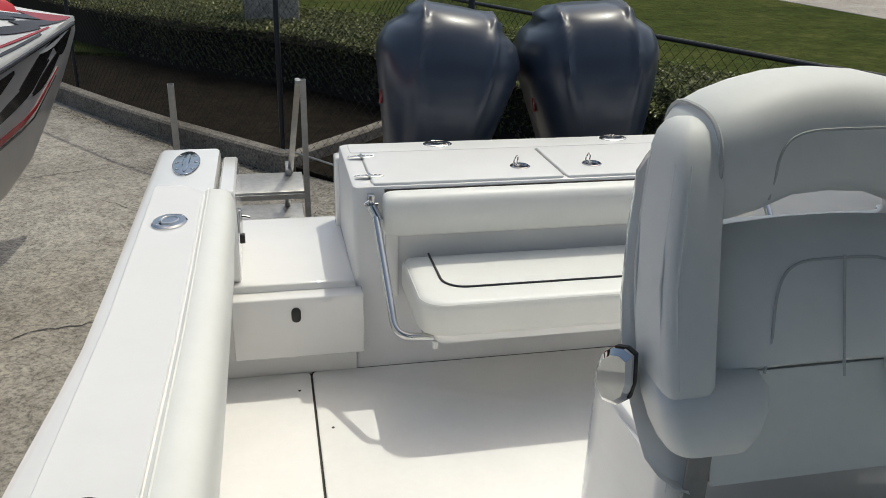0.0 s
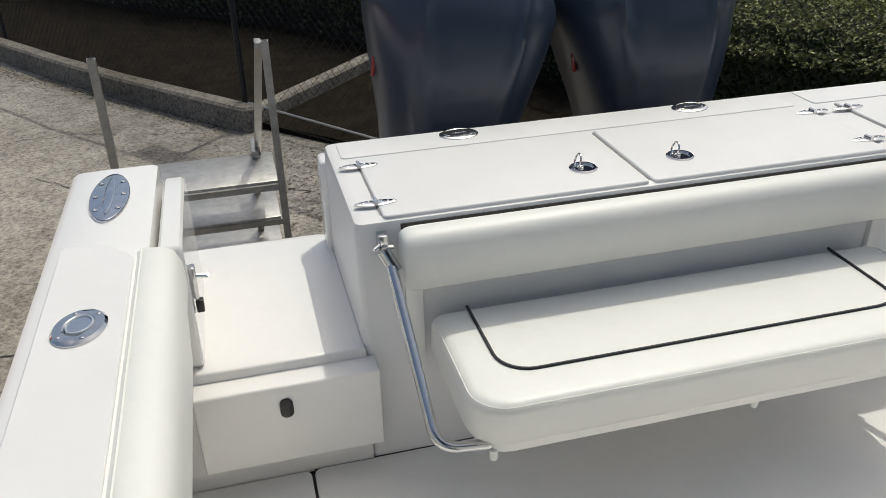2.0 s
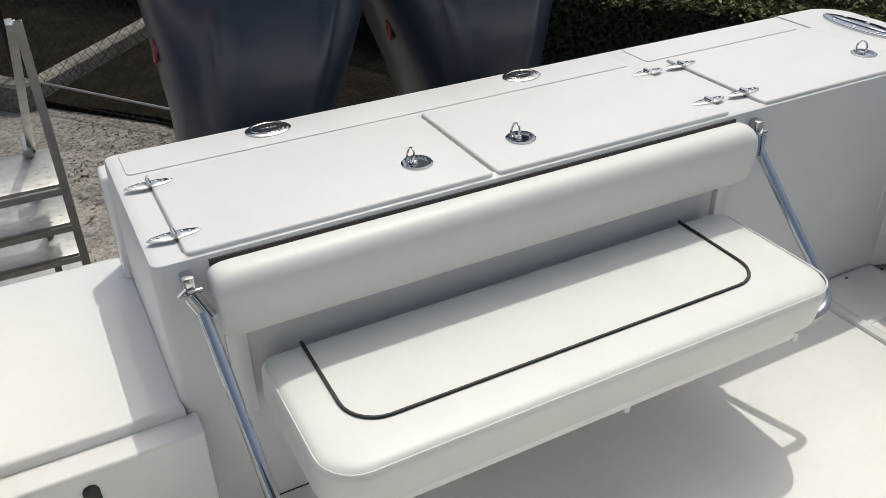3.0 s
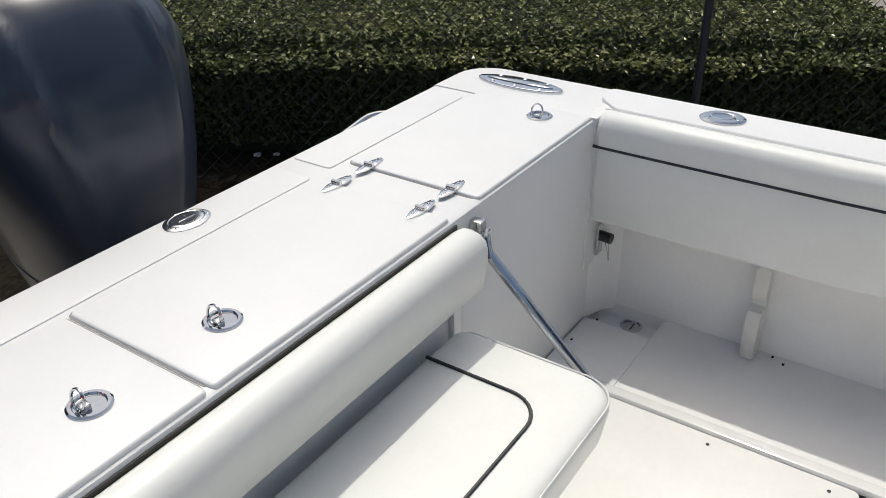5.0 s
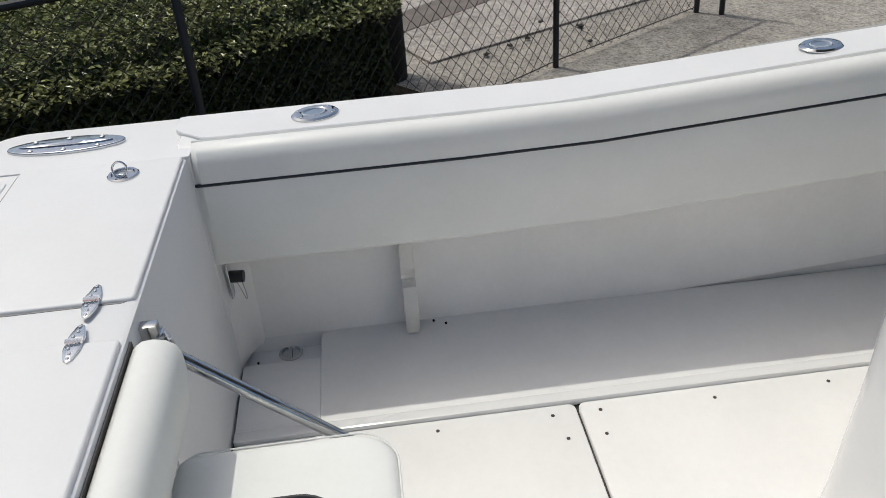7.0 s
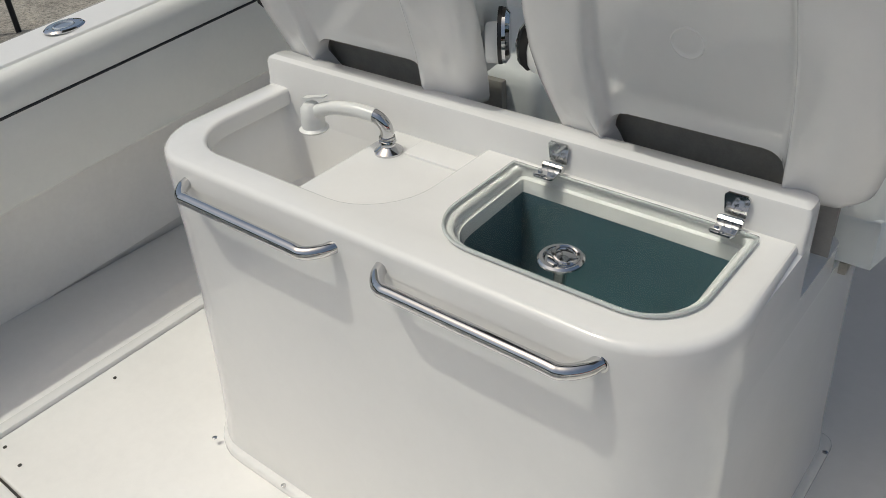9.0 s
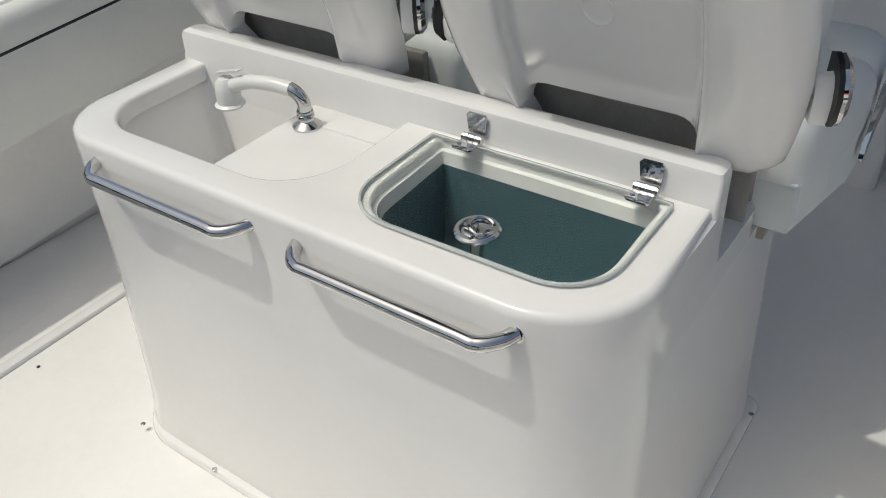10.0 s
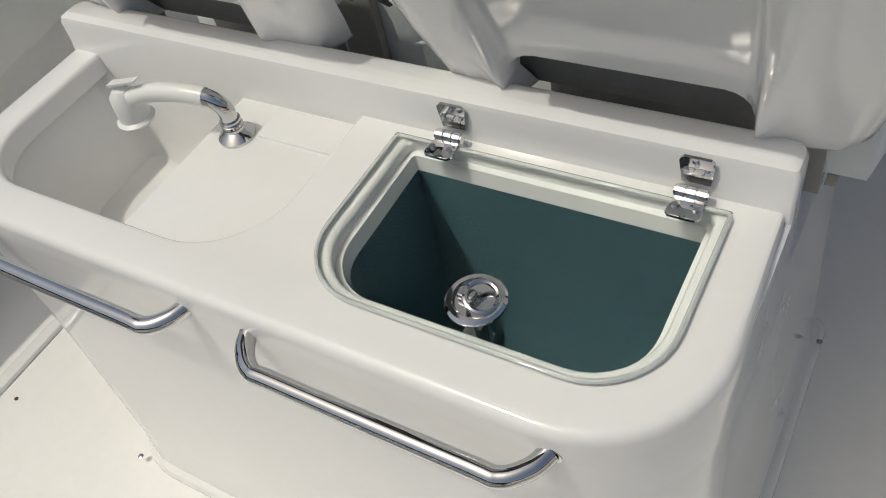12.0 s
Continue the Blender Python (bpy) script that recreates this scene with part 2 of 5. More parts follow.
def tube(pts, r, sides=10, bm=None, closed=False, flat=1.0):
    """A round bar along points."""
    bm = bm or bmesh.new()
    p = [Vector(q) for q in pts]
    rings, up = [], None
    n = len(p)
    for k in range(n):
        if closed:
            d = (p[(k + 1) % n] - p[k - 1]).normalized()
        else:
            d = (p[min(k + 1, n - 1)] - p[max(k - 1, 0)]).normalized()
        if up is None:
            up = Vector((0, 0, 1)) if abs(d.z) < 0.9 else Vector((1, 0, 0))
        side = d.cross(up).normalized()
        up = side.cross(d).normalized()
        rings.append([bm.verts.new(p[k] + r * (math.cos(2 * math.pi * j / sides) * side + flat * math.sin(2 * math.pi * j / sides) * up)) for j in range(sides)])
    for k in range(n if closed else n - 1):
        a, b = rings[k], rings[(k + 1) % n]
        for j in range(sides):
            bm.faces.new((a[j], a[(j + 1) % sides], b[(j + 1) % sides], b[j]))
    if not closed:
        bm.faces.new(rings[0])
        bm.faces.new(rings[-1])
    return bm


def lathe(profile, at, n=28, bm=None, sx=1.0, sy=1.0):
    """Turns a profile of (radius, height) about the upright through at."""
    x, y, z = at
    return stack([[(x + sx * r * math.cos(2 * math.pi * k / n), y + sy * r * math.sin(2 * math.pi * k / n), z + h) for k in range(n)] for r, h in profile], True, bm)


def along(profile, ys, at, bm=None, cap=True):
    """Sweeps a closed (x, z) profile along y; at(y) gives the shift (dx, dz)."""
    loops = []
    for y in ys:
        dx, dz = at(y)
        loops.append([(x + dx, y, z + dz) for x, z in profile])
    return stack(loops, cap, bm)


def soft(bm, cuts=1, amount=0.5):
    for _ in range(cuts):
        bmesh.ops.smooth_vert(bm, verts=bm.verts, factor=amount, use_axis_x=True, use_axis_y=True, use_axis_z=True)
    return bm


def raw(name, verts, faces, material, label, category, kind="stuff", parent=None):
    """Many small pieces as one mesh."""
    me = bpy.data.meshes.new(name)
    me.from_pydata(verts, [], faces)
    me.materials.append(material)
    ob = new(name, me)
    if parent:
        ob.parent = parent
    return tagged(ob, label, category, kind=kind)

# ---- the boat: hull, deck, gunwales, transom ----
MID = 1.425


def half(y):
    """Half the beam along the boat."""
    if y > -1.0:
        t = min(max((2.3 - y) / 0.8, 0.0), 1.0)
        return 1.533 + 0.022 * t * t * (3 - 2 * t)
    return 1.555 * max(0.03, 1 - ((-1.0 - y) / 4.3) ** 2.2)


def sheer(y):
    """How far the gunwale has risen, going forward."""
    return 0.062 * max(0.0, 2.35 - y)


STATIONS = [3.78, 3.2, 2.6, 2.25, 2.05, 1.85, 1.65, 1.45, 1.0, 0.4, -0.4, -1.0, -1.8, -2.6, -3.4, -4.1, -4.7, -5.1, -5.25]
hull = tagged(new("boat_hull"), "white fibreglass sport fishing boat hull with open cockpit", "boat", kind="structure")


def station(y, w, dz, t):
    w, z = w - t, dz
    return [(MID + a * w, y, b + (t if b < 0 else 0) + (z if b > 0.3 else 0.4 * z)) for a, b in
            ((-1, 0.63), (-0.985, 0.25), (-0.92, -0.3), (-0.5, -0.52), (0, -0.70), (0.5, -0.52), (0.92, -0.3), (0.985, 0.25), (1, 0.63))]


loops = []
for y in STATIONS:
    o = station(y, half(y), sheer(y), 0.0)
    i = station(y + (0.0 if y > -5 else 0.05), half(y), sheer(y), min(0.035, half(y) * 0.5))
    loops.append(o + i[::-1])
part("hull_shell", stack(loops), GELCOAT, hull)
lowfive = [(x, min(z, 0.33)) for x, _, z in station(3.78, 1.51, 0, 0.0)]
part("transom_skin", stack([[(x, yy, z) for x, z in lowfive] for yy in (3.76, 3.80)]), GELCOAT, hull)

# rub rail round the hull's upper edge
for sgn in (-1, 1):
    pts = [(MID + sgn * (half(y) + 0.012), y, 0.615 + sheer(y)) for y in STATIONS[:-1]]
    part("rub_rail", tube(smooth_line(pts, 3), 0.018, 8), STEEL, hull, "grey rub rail with steel insert")

# gunwale caps
CAP = [(-0.112, 0.60), (-0.118, 0.662), (-0.110, 0.682), (-0.093, 0.691), (-0.02, 0.693), (0.092, 0.693), (0.104, 0.687), (0.108, 0.674), (0.108, 0.60)]


def gunwale(name, sgn, y_aft):
    prof = [(x if sgn < 0 else 2 * MID - x, z) for x, z in CAP]
    ys = [y_aft, y_aft - 0.004, y_aft - 0.012] + [y for y in STATIONS if y < y_aft - 0.1][:-4]

    def at(y):
        return (-sgn * (1.533 - half(y)), sheer(y) - (0.004 if y == y_aft else 0))
    return part(name, along(prof, ys, at), GELCOAT, hull)


gunwale("gunwale_starboard", -1, 3.785)
gunwale("gunwale_port", 1, 3.30)
for sgn in (-1, 1):
    # raised textured tread panel on each cap, its after end swept back on the inner side
    bm_sections = []
    for y, xl, xr in ((-0.9, -0.078, 0.078), (0.0, -0.078, 0.078), (1.0, -0.078, 0.078), (1.65, -0.078, 0.078), (2.05, -0.078, 0.078), (2.35, -0.078, 0.078), (2.8, -0.078, 0.078), (3.225, -0.078, 0.078), (3.240, -0.078, 0.074),
                      (3.256, -0.078, 0.062), (3.274, -0.078, 0.046), (3.292, -0.078, 0.032), (3.304, -0.077, 0.020), (3.312, -0.073, 0.006), (3.316, -0.066, -0.010)):
        sec = [(xl, 0.690), (xl, 0.6985), (xl + 0.003, 0.7015), (xr - 0.003, 0.7015), (xr, 0.6985), (xr, 0.690)]
        bm_sections.append([(x if sgn < 0 else 2 * MID - x, y, z + sheer(y) - (0.004 if y > 3.315 and z > 0.7 else 0)) for x, z in sec])
    part("tread_panel", stack(bm_sections), LIDWHITE, hull, "textured white tread panel", 0.3)

# inner liner walls, recessed below the coaming pads
for sgn in (-1, 1):
    x0 = -0.03 if sgn < 0 else 2.855
    prof = [(x0, -0.02), (x0 + 0.025, -0.02), (x0 + 0.025, 0.66), (x0, 0.66)]
    part("liner_wall", along(prof, [3.3, 2.25, 1.65, 0.4, -1.0], lambda y: (0, sheer(y))), LINER, hull)
part("forward_bulkhead", box(-0.05, 2.9, -1.06, -1.0, -0.05, 0.72, 0.01), LINER, hull)

# deck: a base sheet with panels set in it, dark joints between
part("deck_base", box(-0.03, 2.735, -1.0, 3.30, -0.05, -0.014), SEAM, hull)
part("deck_base", box(2.735, 2.88, -1.0, 3.04, -0.05, -0.014), SEAM, hull)
for x0, x1, y0, y1, z in ((-0.005, 0.387, -1.0, 3.262, 0.0), (0.395, 2.424, 2.374, 3.2635, 0.0), (0.395, 2.424, -1.0, 2.366, 0.0), (2.431, 2.856, -1.0, 3.04, 0.006)):
    part("deck_panel", slab(round_rect(x0, x1, y0, y1, (0.02,) * 4, 4), -0.02, z, 0.004), NONSKID, hull)
part("deck_panel", slab([(2.431, 3.04), (2.735, 3.04), (2.735, 3.262), (2.431, 3.262)], -0.02, 0.006, 0.004), NONSKID, hull)
part("deck_well", box(2.733, 2.87, 3.035, 3.29, -0.08, -0.036), LINER, hull)
part("deck_edge_lip", box(2.425, 2.460, -1.0, 3.262, -0.01, 0.012, 0.004), GELCOAT, hull)

# transom box
tb = stack([[(x, y, z) for x, y in round_rect(0.553 + i, 2.76, 3.268 + i, 3.815 - i, (0.02, 0, 0, 0.02), 4)] for z, i in ((-0.3, 0), (0.668, 0), (0.681, 0.003), (0.686, 0.012))])
part("transom_box", tb, LIDWHITE, hull)
corner = stack([[(x, y, z) for x, y in round_rect(2.70, 2.958 - i, 3.262, 3.815 - i, (0, 0, 0.11, 0), 8)] for z, i in ((0.2, 0), (0.676, 0), (0.685, 0.004), (0.6895, 0.014))])
part("corner_cap", corner, LIDWHITE, hull)
part("corner_fillet", stack([[(x, y, z) for x, y in ((2.74, 3.27), (2.86, 3.27), (2.86, 3.195), (2.848, 3.222), (2.815, 3.245), (2.775, 3.258))] for z in (-0.01, 0.64)]), LINER, hull)
part("bench_recess_strip", box(0.662, 0.705, 3.252, 3.272, 0.28, 0.56, 0.004), GELCOAT, hull)
part("bench_recess_strip", box(1.965, 2.005, 3.252, 3.272, 0.28, 0.56, 0.004), GELCOAT, hull)
# Dark strip paints the shadow in the gap between lids and bolster.
part("lid_shadow_gap", box(0.66, 2.0, 3.2655, 3.2745, 0.655, 0.6725), SEAM, hull, "dark strip painting the shadow gap below the lids")
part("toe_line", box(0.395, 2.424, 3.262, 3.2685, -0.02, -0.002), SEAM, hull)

# raised border panels on the transom's after edge
for x0, x1 in ((0.585, 1.985), (2.05, 2.66)):
    part("tread_panel", slab(round_rect(x0, x1, 3.674, 3.797, (0.012,) * 4, 3), 0.683, 0.6890, 0.002), LIDWHITE, hull)

# step-through platform and its side
part("platform", slab(round_rect(0.108, 0.556, 3.262, 3.93, (0.0, 0, 0.04, 0.02), 4), 0.10, 0.352, 0.012), GELCOAT, hull)
part("platform_riser", box(0.0, 0.556, 3.264, 3.292, -0.01, 0.338, 0.004), GELCOAT, hull)
part("door_jamb", box(0.536, 0.60, 3.80, 3.885, 0.34, 0.635, 0.012, 3), GELCOAT, hull)
part("gunwale_end", box(-0.10, 0.104, 3.30, 3.782, 0.0, 0.664, 0.006), GELCOAT, hull)

# ---- locker door below the platform ----
locker = thing("locker_door", "white locker door with black oval latch below platform", "locker door", (0.355, 3.215, 0.1))
part("door_panel", box(0.135, 0.578, 3.198, 3.270, 0.098, 0.325, 0.007, 3), GELCOAT, locker)
lp = [(x, 0, z) for x, z in round_rect(0.331, 0.363, 0.236, 0.290, (0.016,) * 4, 5)]
part("latch_bezel", stack([[(x, 3.199, z) for x, _, z in lp], [(x, 3.193, z) for x, _, z in lp], [(0.347 + (x - 0.347) * 0.8, 3.191, 0.263 + (z - 0.263) * 0.85) for x, _, z in lp]]), BLACK, locker, "black latch")

# ---- open transom door against the gunwale ----
gate = thing("transom_door", "white transom door standing open with steel latch", "door", (0.138, 3.5, 0.352))
gm = stack([[(x, y, z) for y, z in round_rect(3.285 + i, 3.725 - i, 0.352 + i, 0.682 - i, (0.02, 0.02, 0.03, 0.015), 4)] for x, i in ((0.120, 0.006), (0.126, 0), (0.166, 0), (0.172, 0.006))])
part("door_slab", gm, GELCOAT, gate)
latch = part("door_latch", box(0.171, 0.186, 3.330, 3.360, 0.515, 0.60, 0.006, 2), CHROME, gate, "polished steel slam latch")
part("latch_handle", tube([(0.180, 3.345, 0.575), (0.200, 3.345, 0.571), (0.212, 3.345, 0.568)], 0.005, 8), CHROME, latch)
part("latch_tongue", box(0.174, 0.192, 3.334, 3.356, 0.478, 0.510, 0.003), BLACK, latch)

# ---- coaming pads ----
PAD = [(0.060, 0.664), (0.086, 0.697), (0.105, 0.704), (0.130, 0.701), (0.148, 0.689), (0.158, 0.667), (0.1605, 0.640), (0.1605, 0.602)]
PAD_LOW = [(0.100, 0.640), (0.158, 0.632), (0.1625, 0.622), (0.160, 0.52), (0.152, 0.405), (0.144, 0.395), (0.100, 0.395)]


def coaming_pad(sgn, y0, y1, label):
    t = thing("coaming_pad", label, "cushion", (0.12 if sgn < 0 else 2.73, (y0 + y1) / 2, 0.4), "coaming pads")

    def flip(p):
        return [(x if sgn < 0 else 2 * MID - x, z) for x, z in p]
    ys = [y for y in (3.27, 3.262, 3.245, 3.0, 2.6, 2.25, 2.05, 1.85, 1.65, 1.45, 1.0, 0.3, -0.5, -0.9) if y0 <= y <= y1]
    end = y1

    low = 0.022 if sgn > 0 else 0.0
    # the starboard roll is fuller and hangs over its piping
    full = [(x + (0.012 if x > 0.12 else 0.0), z) for x, z in PAD] if sgn < 0 else PAD

    def at(y, low=0.0):
        d = 0.012 if y >= end - 1e-4 else (0.004 if y > end - 0.01 else 0)
        return (sgn * d, sheer(y) - d * 0.7 - low)
    roll = part("roll", along(flip(full + [(0.11, 0.600), (0.07, 0.640)]), ys, at), VINYL, t)
    part("lower_panel", along(flip(PAD_LOW), ys, lambda y: at(y, low)), VINYL, t)
    ln = [((0.159 if sgn < 0 else 2 * MID - 0.159), y, 0.634 + sheer(y) - low) for y in ys]
    part("piping", tube(ln, 0.0045, 6), PIPING, t, "thin black piping")
    st = [((0.092 if sgn < 0 else 2 * MID - 0.092), y, 0.7005 + sheer(y)) for y in ys]
    part("seam_cord", tube(st, 0.0022, 5), VINYL, roll)
    return t


coaming_pad(-1, -0.9, 3.27, "cream vinyl coaming pad along starboard gunwale")
coaming_pad(1, -0.9, 3.262, "cream vinyl coaming pad with black piping line")

# ---- transom hatches ----


def hinge(parent, x, y, z, turn=0.0):
    """Cast strap hinge, 10 cm long across its pin."""
    h = part("hinge", tube([(x, y - 0.013, z + 0.006), (x, y + 0.013, z + 0.006)], 0.0055, 10), CASTSTEEL, parent, "polished strap hinge")
    for s in (-1, 1):
        lp = [(x + s * a, y + b, 0) for a, b in ((0.004, -0.0145), (0.018, -0.0145), (0.046, -0.007), (0.053, 0.0), (0.046, 0.007), (0.018, 0.0145), (0.004, 0.0145))]
        bm = stack([[(a, b, z) for a, b, _ in lp], [(a, b, z + 0.003) for a, b, _ in lp], [(x + s * 0.025 + (a - x - s * 0.025) * 0.86, y + (b - y) * 0.8, z + 0.0045) for a, b, _ in lp]])
        for sx in (0.016, 0.030, 0.044):
            lathe([(0.0035, 0.0), (0.0035, 0.0055), (0.002, 0.0065)], (x + s * sx, y + (0.005 if sx < 0.02 else 0), z), 8, bm)
        part("leaf", bm, CASTSTEEL, h)
    return h


def pull_latch(parent, x, y, z):
    b = part("pull_latch", lathe([(0.0365, 0.0), (0.0365, 0.002), (0.033, 0.0045), (0.0275, 0.0045), (0.0255, 0.0005), (0.022, -0.004), (0.0, -0.005)], (x, y, z), 30), CHROME, parent, "round chrome pull-ring latch")
    c = Vector((x - 0.012, y, z + 0.004))
    ring = [c + Vector((-0.004 + 0.0185 * math.cos(a) * 0.25, 0.0165 * math.sin(a), 0.0175 + 0.0175 * math.cos(a))) for a in [2 * math.pi * k / 22 for k in range(22)]]
    part("ring", tube(ring, 0.0026, 7, closed=True), CHROME, b)
    part("hub", box(x - 0.019, x - 0.001, y - 0.008, y + 0.008, z - 0.002, z + 0.010, 0.003), STEEL, b)
    return b


def hatch(x0, x1, hx, lx, ly, label):
    t = thing("hatch_lid", label, "hatch", ((x0 + x1) / 2, 3.46, 0.68), "transom hatches")
    lid = slab(round_rect(x0, x1, 3.276, 3.656, (0.010, 0.010, 0.014, 0.014), 5), 0.676, 0.6935, 0.006)
    part("lid", lid, LIDWHITE, t)
    part("lid_gasket", slab(round_rect(x0 - 0.004, x1 + 0.004, 3.282, 3.661, (0.02,) * 4, 4), 0.672, 0.6872), GASKET, t)
    for y in (3.350, 3.592):
        hinge(t, hx, y, 0.6935)
    pull_latch(t, lx, ly, 0.6937)
    return t


hatch(0.622, 1.296, 0.618, 1.170, 3.402, "white hatch lid with two strap hinges, closed")
hatch(1.306, 1.986, 1.982, 1.443, 3.400, "white centre hatch lid with chrome latch, closed")
hatch(2.104, 2.700, 2.104, 2.624, 3.400, "white corner hatch lid beside the gunwale, closed")

# ---- deck fittings ----


def rod_holder(x, y, z, turn, label):
    t = thing("rod_holder", label, "rod holder", (0, 0, 0), "gunwale rod holders")
    part("flange", lathe([(0.062, 0.0), (0.062, 0.003), (0.056, 0.0075), (0.036, 0.0085), (0.0315, 0.006), (0.030, 0.0012), (0.0, 0.001)], (0, 0, 0), 32, None, 1.0, 0.78), POLISHED, t)
    cup = part("liner_cup", lathe([(0.0300, 0.006), (0.0285, 0.004), (0.0270, 0.0022), (0.0, 0.0018)], (0.003, 0, 0), 28, None, 1.0, 0.78), plain_grey, t, "blue-grey rod tube")
    part("liner_rim", lathe([(0.0312, 0.003), (0.0305, 0.0085), (0.0285, 0.0095), (0.0268, 0.0075), (0.0262, 0.003)], (0.003, 0, 0), 28, None, 1.0, 0.78), plain_rim, cup, "pale vinyl liner rim")
    for a in (35, 145, 215, 325):
        part("screw", lathe([(0.0045, 0.0), (0.0045, 0.0085), (0.002, 0.0095)], (0.049 * math.cos(radians(a)), 0.038 * math.sin(radians(a)), 0), 8), STEEL, t)
    t.matrix_basis = pose(x, y, z, 0, 0, turn)
    return t


plain_rim = plain("pale_liner_rim", (0.50, 0.55, 0.62), 0.4, vary=0.1, scale=30)
plain_grey = plain("pale_blue_vinyl", (0.20, 0.25, 0.34), 0.35, vary=0.1, scale=30)
rh = rod_holder(0.0, 2.962, 0.702, 75, "chrome oval rod holder in the gunwale top")
for x, y, a in ((0.0, 1.617, 75), (2.85, 2.960, 105), (2.85, 1.617, 105)):
    copy_thing(rh, pose(x, y, 0.702 + sheer(y), 0, 0, a))


def capped_holder(x, y, z):
    """A rod holder closed by a domed cap with a finger slot."""
    t = thing("capped_rod_holder", "chrome oval rod holder, capped, on the transom's after edge", "rod holder", (x, y, z), "transom rod holders")
    part("flange", lathe([(0.058, 0.0), (0.0575, 0.0012), (0.052, 0.004), (0.045, 0.005), (0.043, 0.004)], (x, y, z), 32, None, 1.0, 0.74), CASTSTEEL, t)
    cap = part("cap", lathe([(0.0435, 0.003), (0.0415, 0.005), (0.036, 0.0062), (0.018, 0.0052), (0.0, 0.005)], (x, y, z), 32, None, 1.0, 0.74), CASTSTEEL, t)
    part("finger_slot", box(x - 0.022, x + 0.022, y - 0.0022, y + 0.0022, z + 0.0048, z + 0.0066, 0.0006), STEEL, cap)
    for a in (90, 210, 330):
        part("screw", lathe([(0.004, 0.0), (0.004, 0.0052), (0.002, 0.0060)], (x + 0.0495 * math.cos(radians(a)), y + 0.0366 * math.sin(radians(a)), z), 8), STEEL, t)


for x in (0.937, 1.672):
    capped_holder(x, 3.757, 0.6895)


def pop_cleat(x, y, z):
    t = thing("pop_up_cleat", "polished flush pop-up cleat in the gunwale corner", "cleat", (x, y, z), "mooring cleats")
    lp = []
    for k in range(36):
        a = 2 * math.pi * k / 36
        v = math.sin(a)
        lp.append((x + 0.047 * math.copysign(abs(math.cos(a)) ** 1.1, math.cos(a)), y + 0.146 * v))
    lp = [p for k, p in enumerate(lp) if k not in (9, 27)]
    part("base_plate", slab(lp, z, z + 0.008, 0.003), BLUESTEEL, t)
    part("cleat_bar", stack([[(x + 0.012 * math.cos(a) * k, y + 0.115 * math.sin(a) * k, z + h) for a in [2 * math.pi * j / 20 for j in range(20)]] for k, h in ((1, 0.007), (1.0, 0.0105), (0.8, 0.0125))]), BLUESTEEL, t)
    for a, b in ((-0.026, -0.082), (0.026, -0.082), (-0.033, 0.0), (0.033, 0.0), (-0.026, 0.082), (0.026, 0.082)):
        part("screw", lathe([(0.007, 0.006), (0.007, 0.0095), (0.004, 0.0105), (0.0, 0.009)], (x + a, y + b, z), 10), STEEL, t)
    return t


pop_cleat(0.0, 3.582, 0.693)
pop_cleat(2.835, 3.582, 0.6895)

# ---- fold-down bench on the transom ----
bench = thing("bench_seat", "cream vinyl fold-down bench with black piping", "bench", (1.33, 3.05, 0.3))


def cushion(x0, x1, y0, y1, z0, z1, r, radii, crown=0.0, lean=0.0, n=6):
    """A padded cushion over a rounded plan, sides slightly drawn in, with rolled edges."""
    loops = []
    cx, cy = (x0 + x1) / 2, (y0 + y1) / 2
    for z, i in [(z0, 0.012), (z0 + 0.01, 0.004), (z0 + 0.02, 0.0)] + [(z1 - r + r * math.sin(radians(a)), r * (1 - math.cos(radians(a)))) for a in (0, 25, 50, 70, 90)]:
        t = (z - z0) / (z1 - z0)
        loops.append([(x, y + lean * (1 - t), z) for x, y in round_rect(x0 + i, x1 - i, y0 + i, y1 - i, [max(q - i * 0.5, 0.01) for q in radii], n)])
    top = loops[-1]
    for k, h in ((0.93, 0.5), (0.8, 0.8), (0.5, 1.0)):
        loops.append([(cx + (x - cx) * (1 - (1 - k) * min(1, (y1 - y0) / (x1 - x0) * 1.6)), cy + (y - cy) * k, z1 + crown * h) for x, y, _ in top])
    return stack(loops)


seat = part("seat_cushion", cushion(0.712, 1.964, 2.832, 3.235, 0.318, 0.442, 0.028, (0.085, 0.085, 0.03, 0.03), 0.004, 0.02), VINYL, bench)
pl = [(x, y, 0.4475) for x, y in ([(0.805, 3.225), (0.805, 3.10)] + round_rect(0.805, 1.815, 2.940, 3.2, (0.075, 0.075, 0, 0), 7)[:-2] + [(1.815, 3.10), (1.815, 3.225)])]
part("piping", tube(pl, 0.0042, 6), PIPING, seat, "black piping line")
cord = [(x, y, 0.4355) for x, y in round_rect(0.717, 1.959, 2.838, 3.22, (0.08, 0.08, 0.03, 0.03), 7)]
part("edge_cord", tube(cord, 0.0018, 6, closed=True), VINYL, seat)
part("seat_base", slab(round_rect(0.735, 1.935, 2.87, 3.235, (0.07, 0.07, 0.02, 0.02), 5), 0.292, 0.322), GELCOAT, bench)
for x in (0.765, 1.40, 1.90):
    part("foot_peg", lathe([(0.008, -0.028), (0.010, -0.02), (0.010, 0.0)], (x, 2.885, 0.296), 10), WHITE_PLASTIC, bench)
